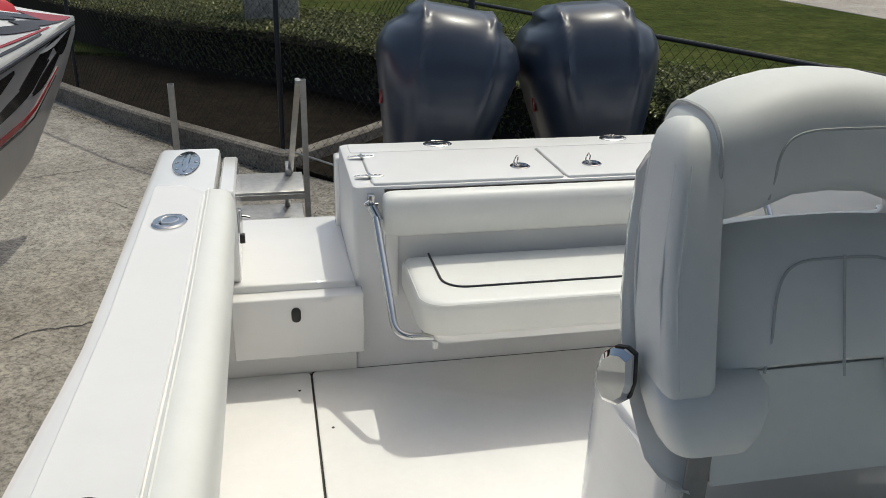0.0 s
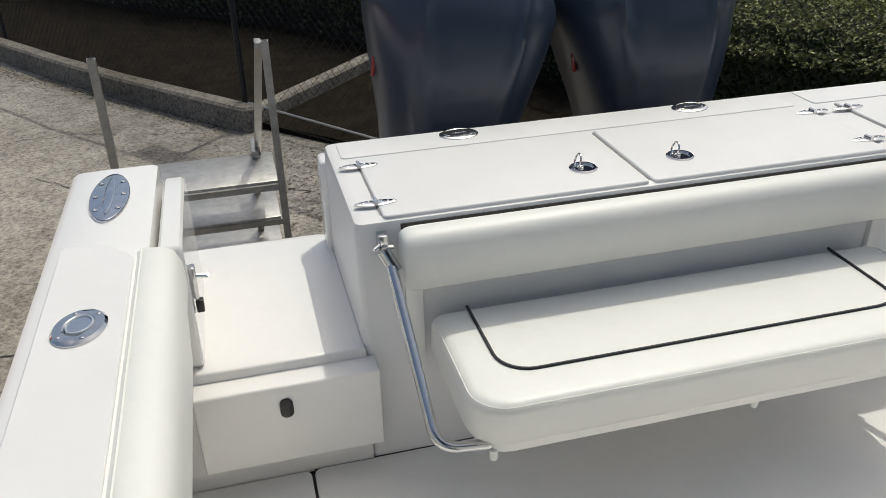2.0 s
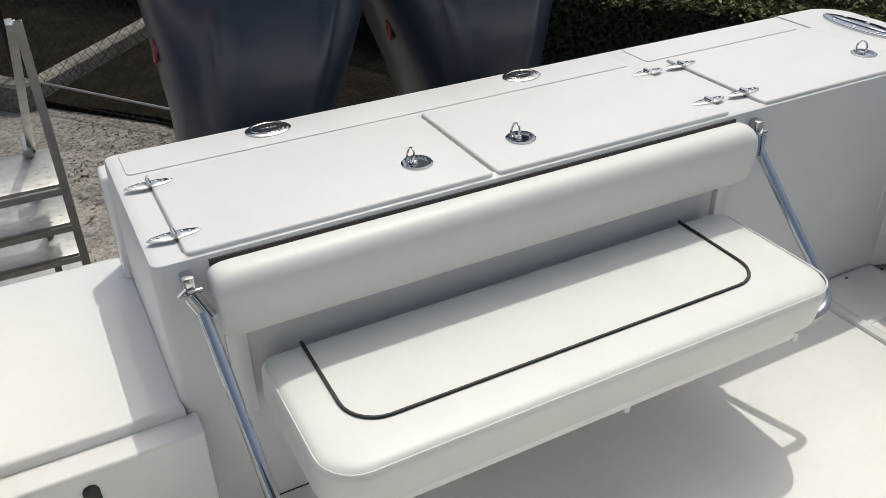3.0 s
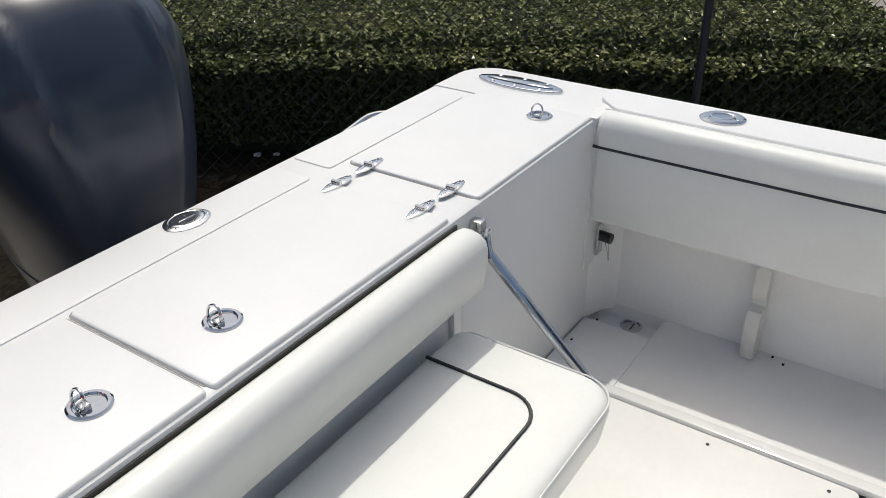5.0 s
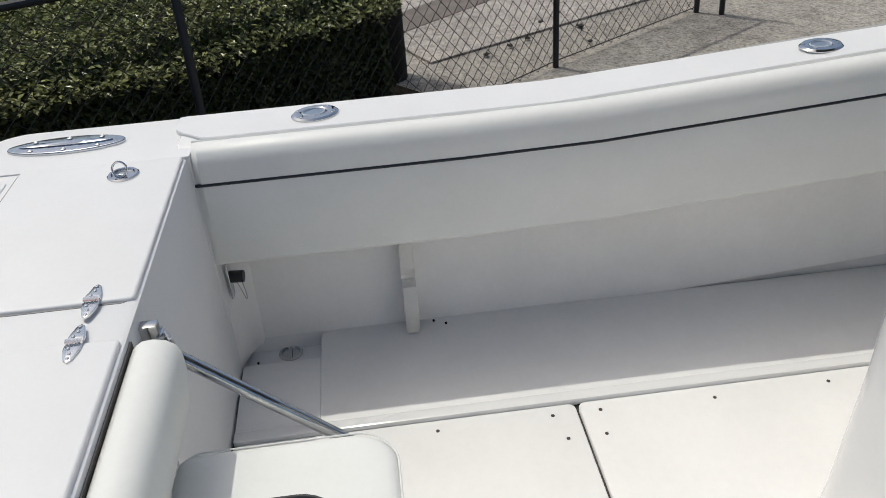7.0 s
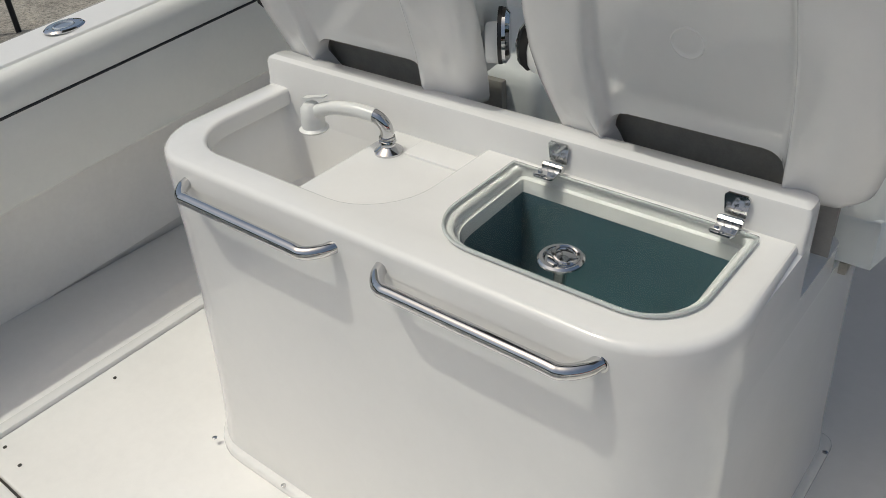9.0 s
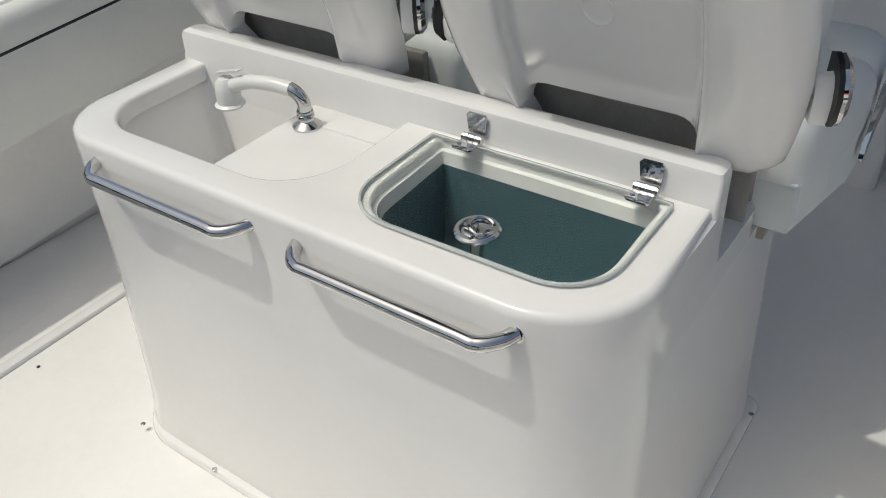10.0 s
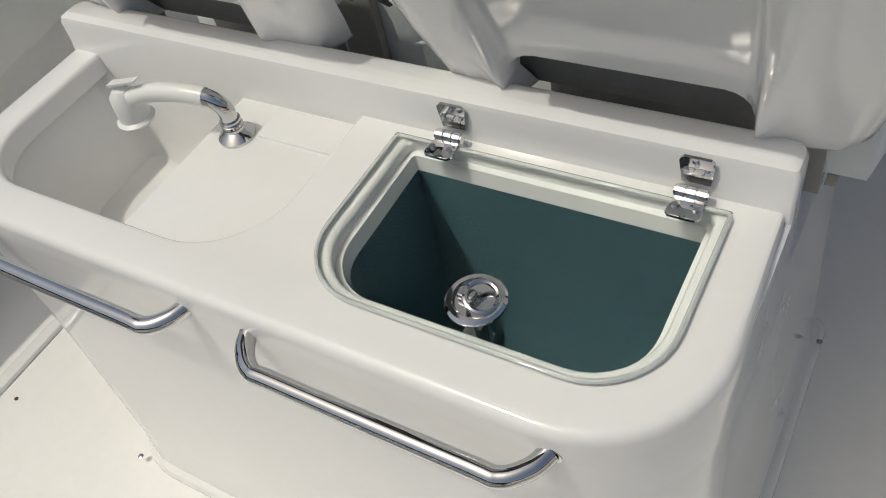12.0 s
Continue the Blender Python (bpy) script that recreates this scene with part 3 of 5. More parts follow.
# backrest bolster: rolled top, flat face
BOL = [(3.266, 0.526), (3.205, 0.526), (3.196, 0.534), (3.186, 0.60), (3.186, 0.634), (3.193, 0.656), (3.210, 0.669), (3.232, 0.674), (3.252, 0.672), (3.264, 0.664)]
loops = []
for x, s in ((0.650, 0.72), (0.651, 0.80), (0.654, 0.87), (0.659, 0.925), (0.667, 0.965), (0.678, 0.99), (0.695, 1.0), (1.0, 1.0), (1.33, 1.0), (1.66, 1.0), (1.970, 1.0), (1.987, 0.99), (1.998, 0.965), (2.006, 0.925), (2.011, 0.87), (2.014, 0.80), (2.015, 0.72)):
    loops.append([(x, 3.24 + (y - 3.24) * s, 0.588 + (z - 0.588) * s) for y, z in BOL])
part("bolster", stack(loops), VINYL, bench, "cream vinyl backrest roll", 1.1)


def bench_rail(x, xi, s):
    pts = bent([(x, 3.238, 0.625), (x + s * 0.012, 3.225, 0.60), (x + s * 0.030, 2.895, 0.315), (xi, 2.895, 0.302)], 0.10, 8)
    r = part("folding_rail", tube(pts, 0.0130, 14), CHROME, bench, "polished tubular support rail")
    part("rail_sleeve", tube([pts[0], Vector(pts[0]) + (Vector(pts[2]) - Vector(pts[0])).normalized() * 0.055], 0.0170, 14), CHROME, r)
    part("top_bracket", box(x - 0.012, x + 0.012, 3.236, 3.268, 0.628, 0.662, 0.003), CHROME, r)
    part("pivot_pin", tube([(x - 0.022, 3.236, 0.632), (x + 0.022, 3.236, 0.632)], 0.005, 8), CHROME, r)
    part("toggle", tube([(x - 0.008, 3.236, 0.632), (x - 0.012, 3.222, 0.648), (x - 0.026, 3.214, 0.642)], 0.004, 7), STEEL, r)
    return r


bench_rail(0.612, 0.76, 1)
bench_rail(2.062, 1.90, -1)

# ---- port side: rod rack, plug, scupper, stern rail ----
rack = thing("rod_rack", "white moulded rod rack standing on the deck edge", "rod rack", (2.79, 2.765, 0.006))
prof = [(2.856, 0.006), (2.795, 0.006), (2.783, 0.02), (2.772, 0.09), (2.772, 0.155), (2.785, 0.178), (2.815, 0.186), (2.820, 0.20), (2.806, 0.215), (2.800, 0.235), (2.800, 0.315), (2.812, 0.335), (2.856, 0.340)]
part("rack_body", stack([[(2.81 + (x - 2.81) * k, y, 0.17 + (z - 0.17) * k) for x, z in prof] for y, k in ((2.745, 0.95), (2.751, 1), (2.779, 1), (2.785, 0.95))]), CAST, rack)
plug = thing("washdown_plug", "black capped hose fitting with wire keeper", "hose fitting", (2.81, 3.225, 0.26))
part("plate", box(2.757, 2.794, 3.248, 3.254, 0.225, 0.33, 0.002), STEEL, plug)
part("cap", tube([(2.776, 3.25, 0.288), (2.772, 3.212, 0.288)], 0.017, 14), BLACK, plug, "black cap")
part("keeper_wire", tube(smooth_line([(2.775, 3.22, 0.272), (2.772, 3.215, 0.228), (2.782, 3.22, 0.206), (2.794, 3.23, 0.228), (2.79, 3.24, 0.268)], 6), 0.0014, 5), STEEL, plug)
sc = thing("scupper_drain", "round steel scupper drain in the deck corner", "drain", (2.83, 3.09, -0.036))
part("drain_ring", lathe([(0.036, 0.0), (0.036, 0.004), (0.028, 0.006), (0.026, 0.001), (0.0, 0.0)], (2.822, 3.135, -0.036), 24), CHROME, sc)
part("drain_grid", box(2.794, 2.850, 3.131, 3.139, -0.033, -0.029, 0.001), STEEL, sc)
rail = thing("stern_rail", "polished stern grab rail outside the transom", "grab rail", (2.4, 3.86, 0.58))
part("bar", tube(bent([(2.22, 3.80, 0.56), (2.24, 3.90, 0.60), (2.54, 3.93, 0.625), (2.66, 3.80, 0.60)], 0.06), 0.0095, 10), CHROME, rail)
part("second_bar", tube(bent([(2.25, 3.80, 0.53), (2.27, 3.88, 0.57), (2.53, 3.905, 0.595), (2.62, 3.80, 0.57)], 0.06), 0.008, 10), CHROME, rail)

# deck screws and stray dirt
for x, y in ((2.386, 2.314), (2.377, 2.012), (2.383, 1.70), (2.386, 2.44), (2.384, 2.74), (2.30, 2.322), (0.44, 2.9), (0.345, 3.14), (2.30, 2.42)):
    s = part("deck_screw", lathe([(0.005, 0.0), (0.005, 0.0015), (0.002, 0.002)], (x, y, 0.0), 8), SEAM, hull)
for k, (x, y) in enumerate(((2.845, 2.70), (2.825, 2.665), (2.74, 3.22), (2.60, 3.24))):
    bm = bmesh.new()
    v = [bm.verts.new((x + 0.007 * math.cos(a + k) * (1 + 0.5 * math.sin(3 * a + k)), y + 0.004 * math.sin(a + k), 0.0065)) for a in [2 * math.pi * q / 7 for q in range(7)]]
    u = bm.verts.new((x, y, 0.010))
    for q in range(7):
        bm.faces.new((v[q], v[(q + 1) % 7], u))
    part("leaf_scrap", bm, SOIL, hull, "dry brown leaf scrap")

# ---- leaning post with sink and bait well ----
post = thing("leaning_post", "white moulded leaning post with sink and bait well", "leaning post", (1.418, 1.5, 0.0))
PX0, PX1, PY0, PY1, PZ = 0.848, 1.990, 1.20, 1.960, 0.778
body = []
for z, i, y0 in ((0.0, -0.028, PY0), (0.12, -0.018, PY0), (0.45, -0.004, PY0), (0.592, -0.002, PY0), (0.600, -0.002, PY0 + 0.006), (0.601, -0.002, 1.385), (0.660, -0.002, 1.385), (0.661, -0.002, 1.56), (0.70, -0.001, 1.56), (0.735, -0.001, 1.56), (0.760, 0.0, 1.56), (0.764, 0.006, 1.56)):
    body.append([(x, y, z) for x, y in round_rect(PX0 + i, PX1 - i, y0, PY1 - i, (0.03, 0.03, 0.125, 0.15), 8)])
bm = stack(body, cap=False)
part("cabinet_body", bm, GELCOAT, post)
fl = round_rect(PX0 - 0.045, PX1 + 0.03, PY0 - 0.03, PY1 + 0.045, (0.03, 0.03, 0.14, 0.16), 8)
part("base_flange", slab(fl, 0.001, 0.020, 0.012), GELCOAT, post)
part("front_panel", box(0.86, 1.98, 1.205, 1.24, 0.0, 0.592, 0.004), GELCOAT, post)
part("inner_shelf", box(0.87, 1.97, 1.245, 1.558, 0.602, 0.615, 0.004), GELCOAT, post)


def plate_with_holes(outer, holes, z, thick, r, name, mat, parent):
    """A counter top with openings; the edge rounded, the openings with rolled rims."""
    bm = bmesh.new()

    def ring(loop, zz):
        vs = [bm.verts.new((x, y, zz)) for x, y in loop]
        return vs, [bm.edges.new((vs[k], vs[(k + 1) % len(vs)])) for k in range(len(vs))]
    edges = []
    ov, oe = ring(outer, z)
    edges += oe
    hv = []
    for h in holes:
        v, e = ring(h, z)
        hv.append(v)
        edges += e
    bmesh.ops.triangle_fill(bm, use_beauty=True, use_dissolve=False, edges=edges)
    prev = ov
    for a in (30, 60, 90):
        g, d = r * math.sin(radians(a)), r * (1 - math.cos(radians(a)))
        nxt = []
        for k, (x, y) in enumerate(outer):
            p, q = outer[k - 1], outer[(k + 1) % len(outer)]
            t = Vector((q[0] - p[0], q[1] - p[1])).normalized()
            nxt.append(bm.verts.new((x + t.y * g, y - t.x * g, z - d)))
        for k in range(len(outer)):
            bm.faces.new((prev[k], prev[(k + 1) % len(outer)], nxt[(k + 1) % len(outer)], nxt[k]))
        prev = nxt
    low = [bm.verts.new((v.co.x, v.co.y, z - thick)) for v in prev]
    for k in range(len(outer)):
        bm.faces.new((prev[k], prev[(k + 1) % len(outer)], low[(k + 1) % len(outer)], low[k]))
    for v, h in zip(hv, holes):
        prev = v
        for a in (30, 60, 90):
            g, d = 0.008 * math.sin(radians(a)), 0.008 * (1 - math.cos(radians(a)))
            nxt = []
            for k, (x, y) in enumerate(h):
                p, q = h[k - 1], h[(k + 1) % len(h)]
                t = Vector((q[0] - p[0], q[1] - p[1])).normalized()
                nxt.append(bm.verts.new((x - t.y * g, y + t.x * g, z - d)))
            for k in range(len(h)):
                bm.faces.new((prev[k], nxt[k], nxt[(k + 1) % len(h)], prev[(k + 1) % len(h)]))
            prev = nxt
        low = [bm.verts.new((q.co.x, q.co.y, z - 0.035)) for q in prev]
        for k in range(len(h)):
            bm.faces.new((prev[k], low[k], low[(k + 1) % len(h)], prev[(k + 1) % len(h)]))
    return part(name, bm, mat, parent)


SINK = round_rect(1.400, 1.935, 1.611, 1.905, (0.012, 0.012, 0.115, 0.13), 8)
WELL = round_rect(0.912, 1.322, 1.640, 1.892, (0.022, 0.022, 0.085, 0.085), 8)
outer = round_rect(PX0 + 0.012, PX1 - 0.012, 1.58, PY1 - 0.012, (0.0, 0.0, 0.115, 0.14), 8)
plate_with_holes(outer, [SINK, WELL], PZ, 0.05, 0.014, "counter_top", GELCOAT, post)


def shrink(loop, d):
    out = []
    for k, (x, y) in enumerate(loop):
        p, q = loop[k - 1], loop[(k + 1) % len(loop)]
        t = Vector((q[0] - p[0], q[1] - p[1])).normalized()
        out.append((x - t.y * d, y + t.x * d))
    return out


part("drainboard", slab(round_rect(1.38, 1.628, 1.60, 1.925, (0, 0, 0, 0.12), 6), 0.70, 0.757, 0.004), GELCOAT, post)
part("drainboard_step", slab(round_rect(1.412, 1.548, 1.632, 1.690, (0.003,) * 4, 2), 0.750, 0.7615, 0.0012), GELCOAT, post)
deep = [[(x, y, z) for x, y in round_rect(1.625 + i * 0.3, 1.943 - i, 1.622 + i * 0.4, 1.913 - i, (0.015, 0.03, 0.11, 0.03), 6)] for z, i in ((0.7555, 0.0), (0.72, 0.008), (0.62, 0.03), (0.585, 0.045), (0.575, 0.065))]
bm = stack(deep, cap=False)
bm.faces.new([v for v in bm.verts][-len(deep[0]):])
part("basin", bm, GELCOAT, post)
part("backsplash", stack([[(x, y, z) for x, y in round_rect(PX0 + i, PX1 - i, 1.565 + i, 1.622 - j, (0.02, 0.02, 0.006, 0.006), 4)] for z, i, j in ((0.70, 0, -0.004), (0.778, 0, -0.003), (0.79, 0, 0.0), (0.825, 0, 0.002), (0.833, 0.003, 0.005), (0.838, 0.012, 0.014))]), GELCOAT, post)
# bait well: tub, seat for the lid
tubl = [[(x, y, z) for x, y in shrink(WELL, i)] for z, i in ((0.771, 0.0), (0.760, 0.004), (0.758, 0.016), (0.735, 0.020))]
bm = stack(tubl, cap=False)
part("well_rim", bm, GELCOAT, post)
tubl = [[(x, y, z) for x, y in shrink(WELL, i)] for z, i in ((0.7365, 0.0195), (0.70, 0.022), (0.46, 0.028), (0.42, 0.05))]
bm = stack(tubl, cap=False)
bm.faces.new([v for v in bm.verts][-len(WELL):])
well = part("bait_well_tub", bm, TEAL, post, "teal blue bait well tub")
lid = part("well_lid", slab(round_rect(0.903, 1.331, 1.648, 1.902, (0.004, 0.004, 0.09, 0.09), 8), 0.7835, 0.7890, 0.0015), ACRYLIC, post, "clear acrylic bait well lid")
lid.visible_shadow = False
rim_loop = [(x, y, 0.7835) for x, y in round_rect(0.905, 1.329, 1.650, 1.900, (0.006, 0.006, 0.088, 0.088), 8)]
part("lid_seal", tube(rim_loop, 0.0030, 8, closed=True), CLEAR_EDGE, lid, "glossy clear edge seal")


def lid_hinge(x):
    h = part("lid_hinge", tube([(x - 0.019, 1.640, 0.793), (x + 0.019, 1.640, 0.793)], 0.0065, 10), CHROME, post, "polished lid hinge")
    up = [(x + a, z) for a, z in ((-0.016, 0.795), (0.016, 0.795), (0.0195, 0.824), (0.0190, 0.827), (0.015, 0.831), (-0.015, 0.831), (-0.0190, 0.827), (-0.0195, 0.824))]
    part("leaf", stack([[(a, 1.6225, z) for a, z in up], [(a, 1.6265, z) for a, z in up]]), POLISHED, h)
    dn = [(x - 0.016, 1.642), (x + 0.016, 1.642), (x + 0.0195, 1.670), (x + 0.0190, 1.673), (x + 0.015, 1.677), (x - 0.015, 1.677), (x - 0.0190, 1.673), (x - 0.0195, 1.670)]
    part("leaf", slab(dn, 0.7885, 0.7925, 0.001), POLISHED, h)
    for a, b in ((-0.012, 0.812), (0.012, 0.812), (0.0, 0.823)):
        part("screw", tube([(x + a, 1.626, b), (x + a, 1.6285, b)], 0.0032, 8), STEEL, h)
    for a, b in ((-0.012, 1.662), (0.012, 1.662), (0.0, 1.674)):
        part("screw", lathe([(0.004, 0), (0.004, 0.003)], (x + a, b, 0.792), 8), STEEL, h)
    for a in (-0.012, 0.0, 0.012):
        part("knuckle", tube([(x + a - 0.005, 1.640, 0.793), (x + a + 0.005, 1.640, 0.793)], 0.0078, 10), STEEL, h)


lid_hinge(1.256)
lid_hinge(0.951)
lt = part("lid_latch", lathe([(0.034, 0.0), (0.034, 0.003), (0.031, 0.006), (0.026, 0.006), (0.023, 0.001), (0.0, 0.0)], (1.108, 1.852, 0.7885), 30), CHROME, post, "round chrome lid latch")
ring = [(1.100 + 0.017 * math.cos(a), 1.852 + 0.019 * math.sin(a), 0.799 + 0.005 * math.cos(a)) for a in [2 * math.pi * k / 22 for k in range(22)]]
part("ring", tube(ring, 0.003, 7, closed=True), CHROME, lt)
part("hub", box(1.108, 1.128, 1.845, 1.859, 0.789, 0.799, 0.003), STEEL, lt)
part("shaft", lathe([(0.010, -0.055), (0.010, 0.0)], (1.108, 1.852, 0.7765), 12), CHROME, lt)
part("cam_arm", box(1.10, 1.135, 1.842, 1.862, 0.718, 0.724, 0.002), STEEL, lt)

# grab handles on the after face


def grab_handle(x0, x1):
    z, y = 0.738, 1.957
    line = [(x0, y, z), (x0 + 0.010, y + 0.022, z - 0.001), (x0 + 0.034, y + 0.042, z - 0.002), (x0 + 0.075, y + 0.044, z - 0.001)]
    line += [(x0 + x1 - px, py, pz) for px, py, pz in reversed(line)]
    h = part("grab_handle", tube(smooth_line(line, 7), 0.0115, 16), CHROME, post, "polished tubular grab handle")
    for x in (x0, x1):
        part("end_flange", tube([(x, y - 0.004, z), (x, y + 0.003, z)], 0.0140, 16), CHROME, h)


grab_handle(1.462, 1.846)
grab_handle(0.982, 1.362)
for x, y in ((1.965, 2.000), (1.722, 2.000), (0.808, 1.23), (0.812, 1.62), (1.30, 2.002)):
    part("flange_screw", lathe([(0.006, 0.0), (0.006, 0.002), (0.003, 0.003)], (x, y, 0.019), 8), STEEL, post)

# pull-out sprayer
spray = thing("sprayer_tap", "white pull-out sprayer tap with chrome swivel base", "tap", (1.58, 1.70, 0.757))
part("base_ring", lathe([(0.027, 0.0), (0.027, 0.004), (0.020, 0.010), (0.014, 0.014), (0.012, 0.03), (0.0, 0.032)], (1.578, 1.697, 0.757), 24), CHROME, spray, "chrome base")
part("collar", lathe([(0.0155, 0.0), (0.0165, 0.003), (0.0155, 0.006), (0.0140, 0.007), (0.0155, 0.010), (0.0150, 0.013)], (1.578, 1.697, 0.776), 20), CHROME, spray, "ribbed chrome collar")
part("swivel", tube(smooth_line([(1.578, 1.697, 0.785), (1.578, 1.697, 0.806), (1.588, 1.700, 0.822), (1.603, 1.704, 0.830)], 5), 0.0125, 14), CHROME, spray, "chrome swivel elbow")
pts = smooth_line([(1.598, 1.703, 0.828), (1.64, 1.712, 0.833), (1.69, 1.722, 0.829), (1.725, 1.728, 0.816)], 6)
part("handset", tube(pts, 0.0135, 14), WHITE_PLASTIC, spray)
part("spray_head", lathe([(0.010, -0.036), (0.027, -0.035), (0.029, -0.031), (0.023, -0.027), (0.0225, -0.008), (0.020, 0.012), (0.012, 0.021), (0.0, 0.023)], (1.738, 1.730, 0.810), 20), WHITE_PLASTIC, spray)
part("trigger", stack([[(1.752, 1.724, 0.836), (1.752, 1.738, 0.836), (1.70, 1.731, 0.849), (1.70, 1.719, 0.849)], [(1.752, 1.724, 0.840), (1.752, 1.738, 0.840), (1.695, 1.731, 0.854), (1.695, 1.719, 0.854)]]), WHITE_PLASTIC, spray)

# ---- helm seats ----


def lean(z):
    """How far the back leans aft at a height."""
    return 0.31 * (z - 0.85)


def helm_seat(cx, label):
    t = thing("helm_chair", label, "chair", (cx, 1.2, 0.75), "helm chairs")
    Y = 1.568

    def back(z):
        """The shell leans aft, most in its lower part."""
        return -0.008 + 0.40 * min(z - 0.80, 0.15) + 0.28 * max(0.0, z - 0.95)

    def sec(z, hw, d0, d1, r, n=8):
        y = Y + lean(z)
        return [(x, yy, z) for x, yy in round_rect(cx - hw, cx + hw, y - d0, y + d1, (r, r, r, r), n)]
    # moulded shell behind the pads, with an open slot low down
    shell = bmesh.new()
    outline = [(0.792, 0.205), (0.797, 0.226), (0.808, 0.243), (0.828, 0.258), (0.86, 0.267), (0.92, 0.279), (1.0, 0.288), (1.10, 0.281), (1.215, 0.259), (1.235, 0.244), (1.27, 0.212), (1.29, 0.190), (1.30, 0.170)]
    right = [0.2, 0.40, 0.445, 0.480, 0.508, 0.528, 0.540, 0.545, 0.552, 0.565, 0.60, 0.66, 0.76, 0.88, 0.95, 0.985, 1.0]
    ks = [-k for k in reversed(right)] + [0.0] + right
    fine = [0.792, 0.797, 0.808, 0.828, 0.85, 0.872, 0.886, 0.90, 0.92, 0.98, 1.05, 1.14, 1.182, 1.215, 1.235, 1.27, 1.29, 1.30]

    def width(z):
        return float(np.interp(z, [a for a, _ in outline], [b for _, b in outline]))

    def depth(k, z):
        side = 0.045 * min(1, (1 - abs(k)) / 0.14) ** 0.5 - 0.045
        pan = -0.020 * (1 / (1 + math.exp((abs(k) - 0.535) * 130))) * min(1, max(0, (1.22 - z) / 0.06))
        edge = -0.03 * max(0, (0.828 - z) / 0.036) ** 2 - 0.05 * max(0, (z - 1.25) / 0.05) ** 2
        return side + pan + edge
    
    def drop(k, z):
        """Rounds the slot's upper corners: rows bend down toward its sides."""
        q = min(1.0, max(0.0, (abs(k) - 0.40) / 0.145))
        bend = 0.040 * (1 - math.sqrt(1 - q * q)) if abs(k) <= 0.545 else 0.040 * max(0.0, 1 - (abs(k) - 0.545) / 0.115)
        return z - bend * float(np.interp(z, (0.792, 0.886, 0.92), (0.0, 1.0, 0.0)))

    def across(k, z):
        """The slot's sides stay upright where the outline narrows."""
        w = max(width(z), 0.268 if z < 1.0 else 0.0)
        return k * w if abs(k) <= 0.6 else math.copysign(0.6 * w + (width(z) - 0.6 * w) * (abs(k) - 0.6) / 0.4, k)
    grid = [[shell.verts.new((cx + across(k, z), Y + back(z) + depth(k, z), drop(k, z))) for k in ks] for z in fine]
    rear = [[shell.verts.new((cx + across(k, z) * 0.97, Y + back(z) - 0.048, drop(k, z))) for k in ks] for z in fine]
    nr, nc = len(fine), len(ks)

    def solid(i, j):
        gap = fine[i + 1] <= 0.8865 or (fine[i] >= 1.139 and fine[i + 1] <= 1.183)
        span = 0.545 if fine[i] < 1.0 else 0.60
        return not (gap and -span <= ks[j] and ks[j + 1] <= span)
    for i in range(nr - 1):
        for j in range(nc - 1):
            if not solid(i, j):
                continue
            shell.faces.new((grid[i][j], grid[i][j + 1], grid[i + 1][j + 1], grid[i + 1][j]))
            shell.faces.new((rear[i][j], rear[i + 1][j], rear[i + 1][j + 1], rear[i][j + 1]))
            for (a, b, di, dj) in (((i, j), (i, j + 1), -1, 0), ((i + 1, j), (i + 1, j + 1), 1, 0), ((i, j), (i + 1, j), 0, -1), ((i, j + 1), (i + 1, j + 1), 0, 1)):
                ii, jj = i + di, j + dj
                if not (0 <= ii < nr - 1 and 0 <= jj < nc - 1) or not solid(ii, jj):
                    shell.faces.new((grid[a[0]][a[1]], grid[b[0]][b[1]], rear[b[0]][b[1]], rear[a[0]][a[1]]))
    sh = part("back_shell", shell, GELCOAT, t, "glossy white moulded shell", 0.9)
    part("dimple", stack([[(cx + r * math.cos(a), Y + back(1.04 + r * math.sin(a)) - 0.020 + h, 1.04 + r * math.sin(a)) for a in [2 * math.pi * k / 28 for k in range(28)]] for r, h in ((0.026, -0.004), (0.0255, 0.0008), (0.0235, 0.0018), (0.0215, 0.0006), (0.015, 0.0004))]), GELCOAT, sh)
    # Added panel: its grey paints the slot's shaded hollow.
    part("slot_panel", stack([[(x, Y + lean(z) + d, z) for x, d in ((cx - 0.165, -0.048), (cx + 0.165, -0.048), (cx + 0.165, -0.042), (cx - 0.165, -0.042))] for z in (0.792, 0.93)]), SLOT_SHADE, t, "added grey panel painting the shade in the shell's slot")
    part("back_lining", stack([[(x, Y + lean(z) + d, z) for x, d in ((cx - 0.165, -0.054), (cx + 0.165, -0.054), (cx + 0.165, -0.0485), (cx - 0.165, -0.0485))] for z in (0.79, 0.945)]), SEAT_VINYL, t, "")

    def pad(name, z0, z1, hw, d0, d1, puff, mat, n=7, arch=0.0, parent=None):
        """An upright pad, padded toward the front."""
        bmp = bmesh.new()
        rows = []
        m = 12
        for i in range(n + 1):
            f = i / n
            z = z0 + (z1 - z0) * f
            ef = math.sin(math.pi * min(max(f, 0.0), 1.0)) ** 0.28
            row = []
            for j in range(m + 1):
                g = -1 + 2 * j / m
                eg = max(0.0, 1 - abs(g) ** 7) ** 0.6
                zz = z - arch * (g * g) * (0.3 + 0.7 * f)
                row.append(bmp.verts.new((cx + g * hw, Y + lean(zz) - d0 - puff * ef * eg, zz)))
            rows.append(row)
        rear = []
        for i in range(n + 1):
            z = z0 + (z1 - z0) * i / n
            rear.append([bmp.verts.new((v.co.x, Y + lean(v.co.z) + d1, v.co.z)) for v in rows[i]])
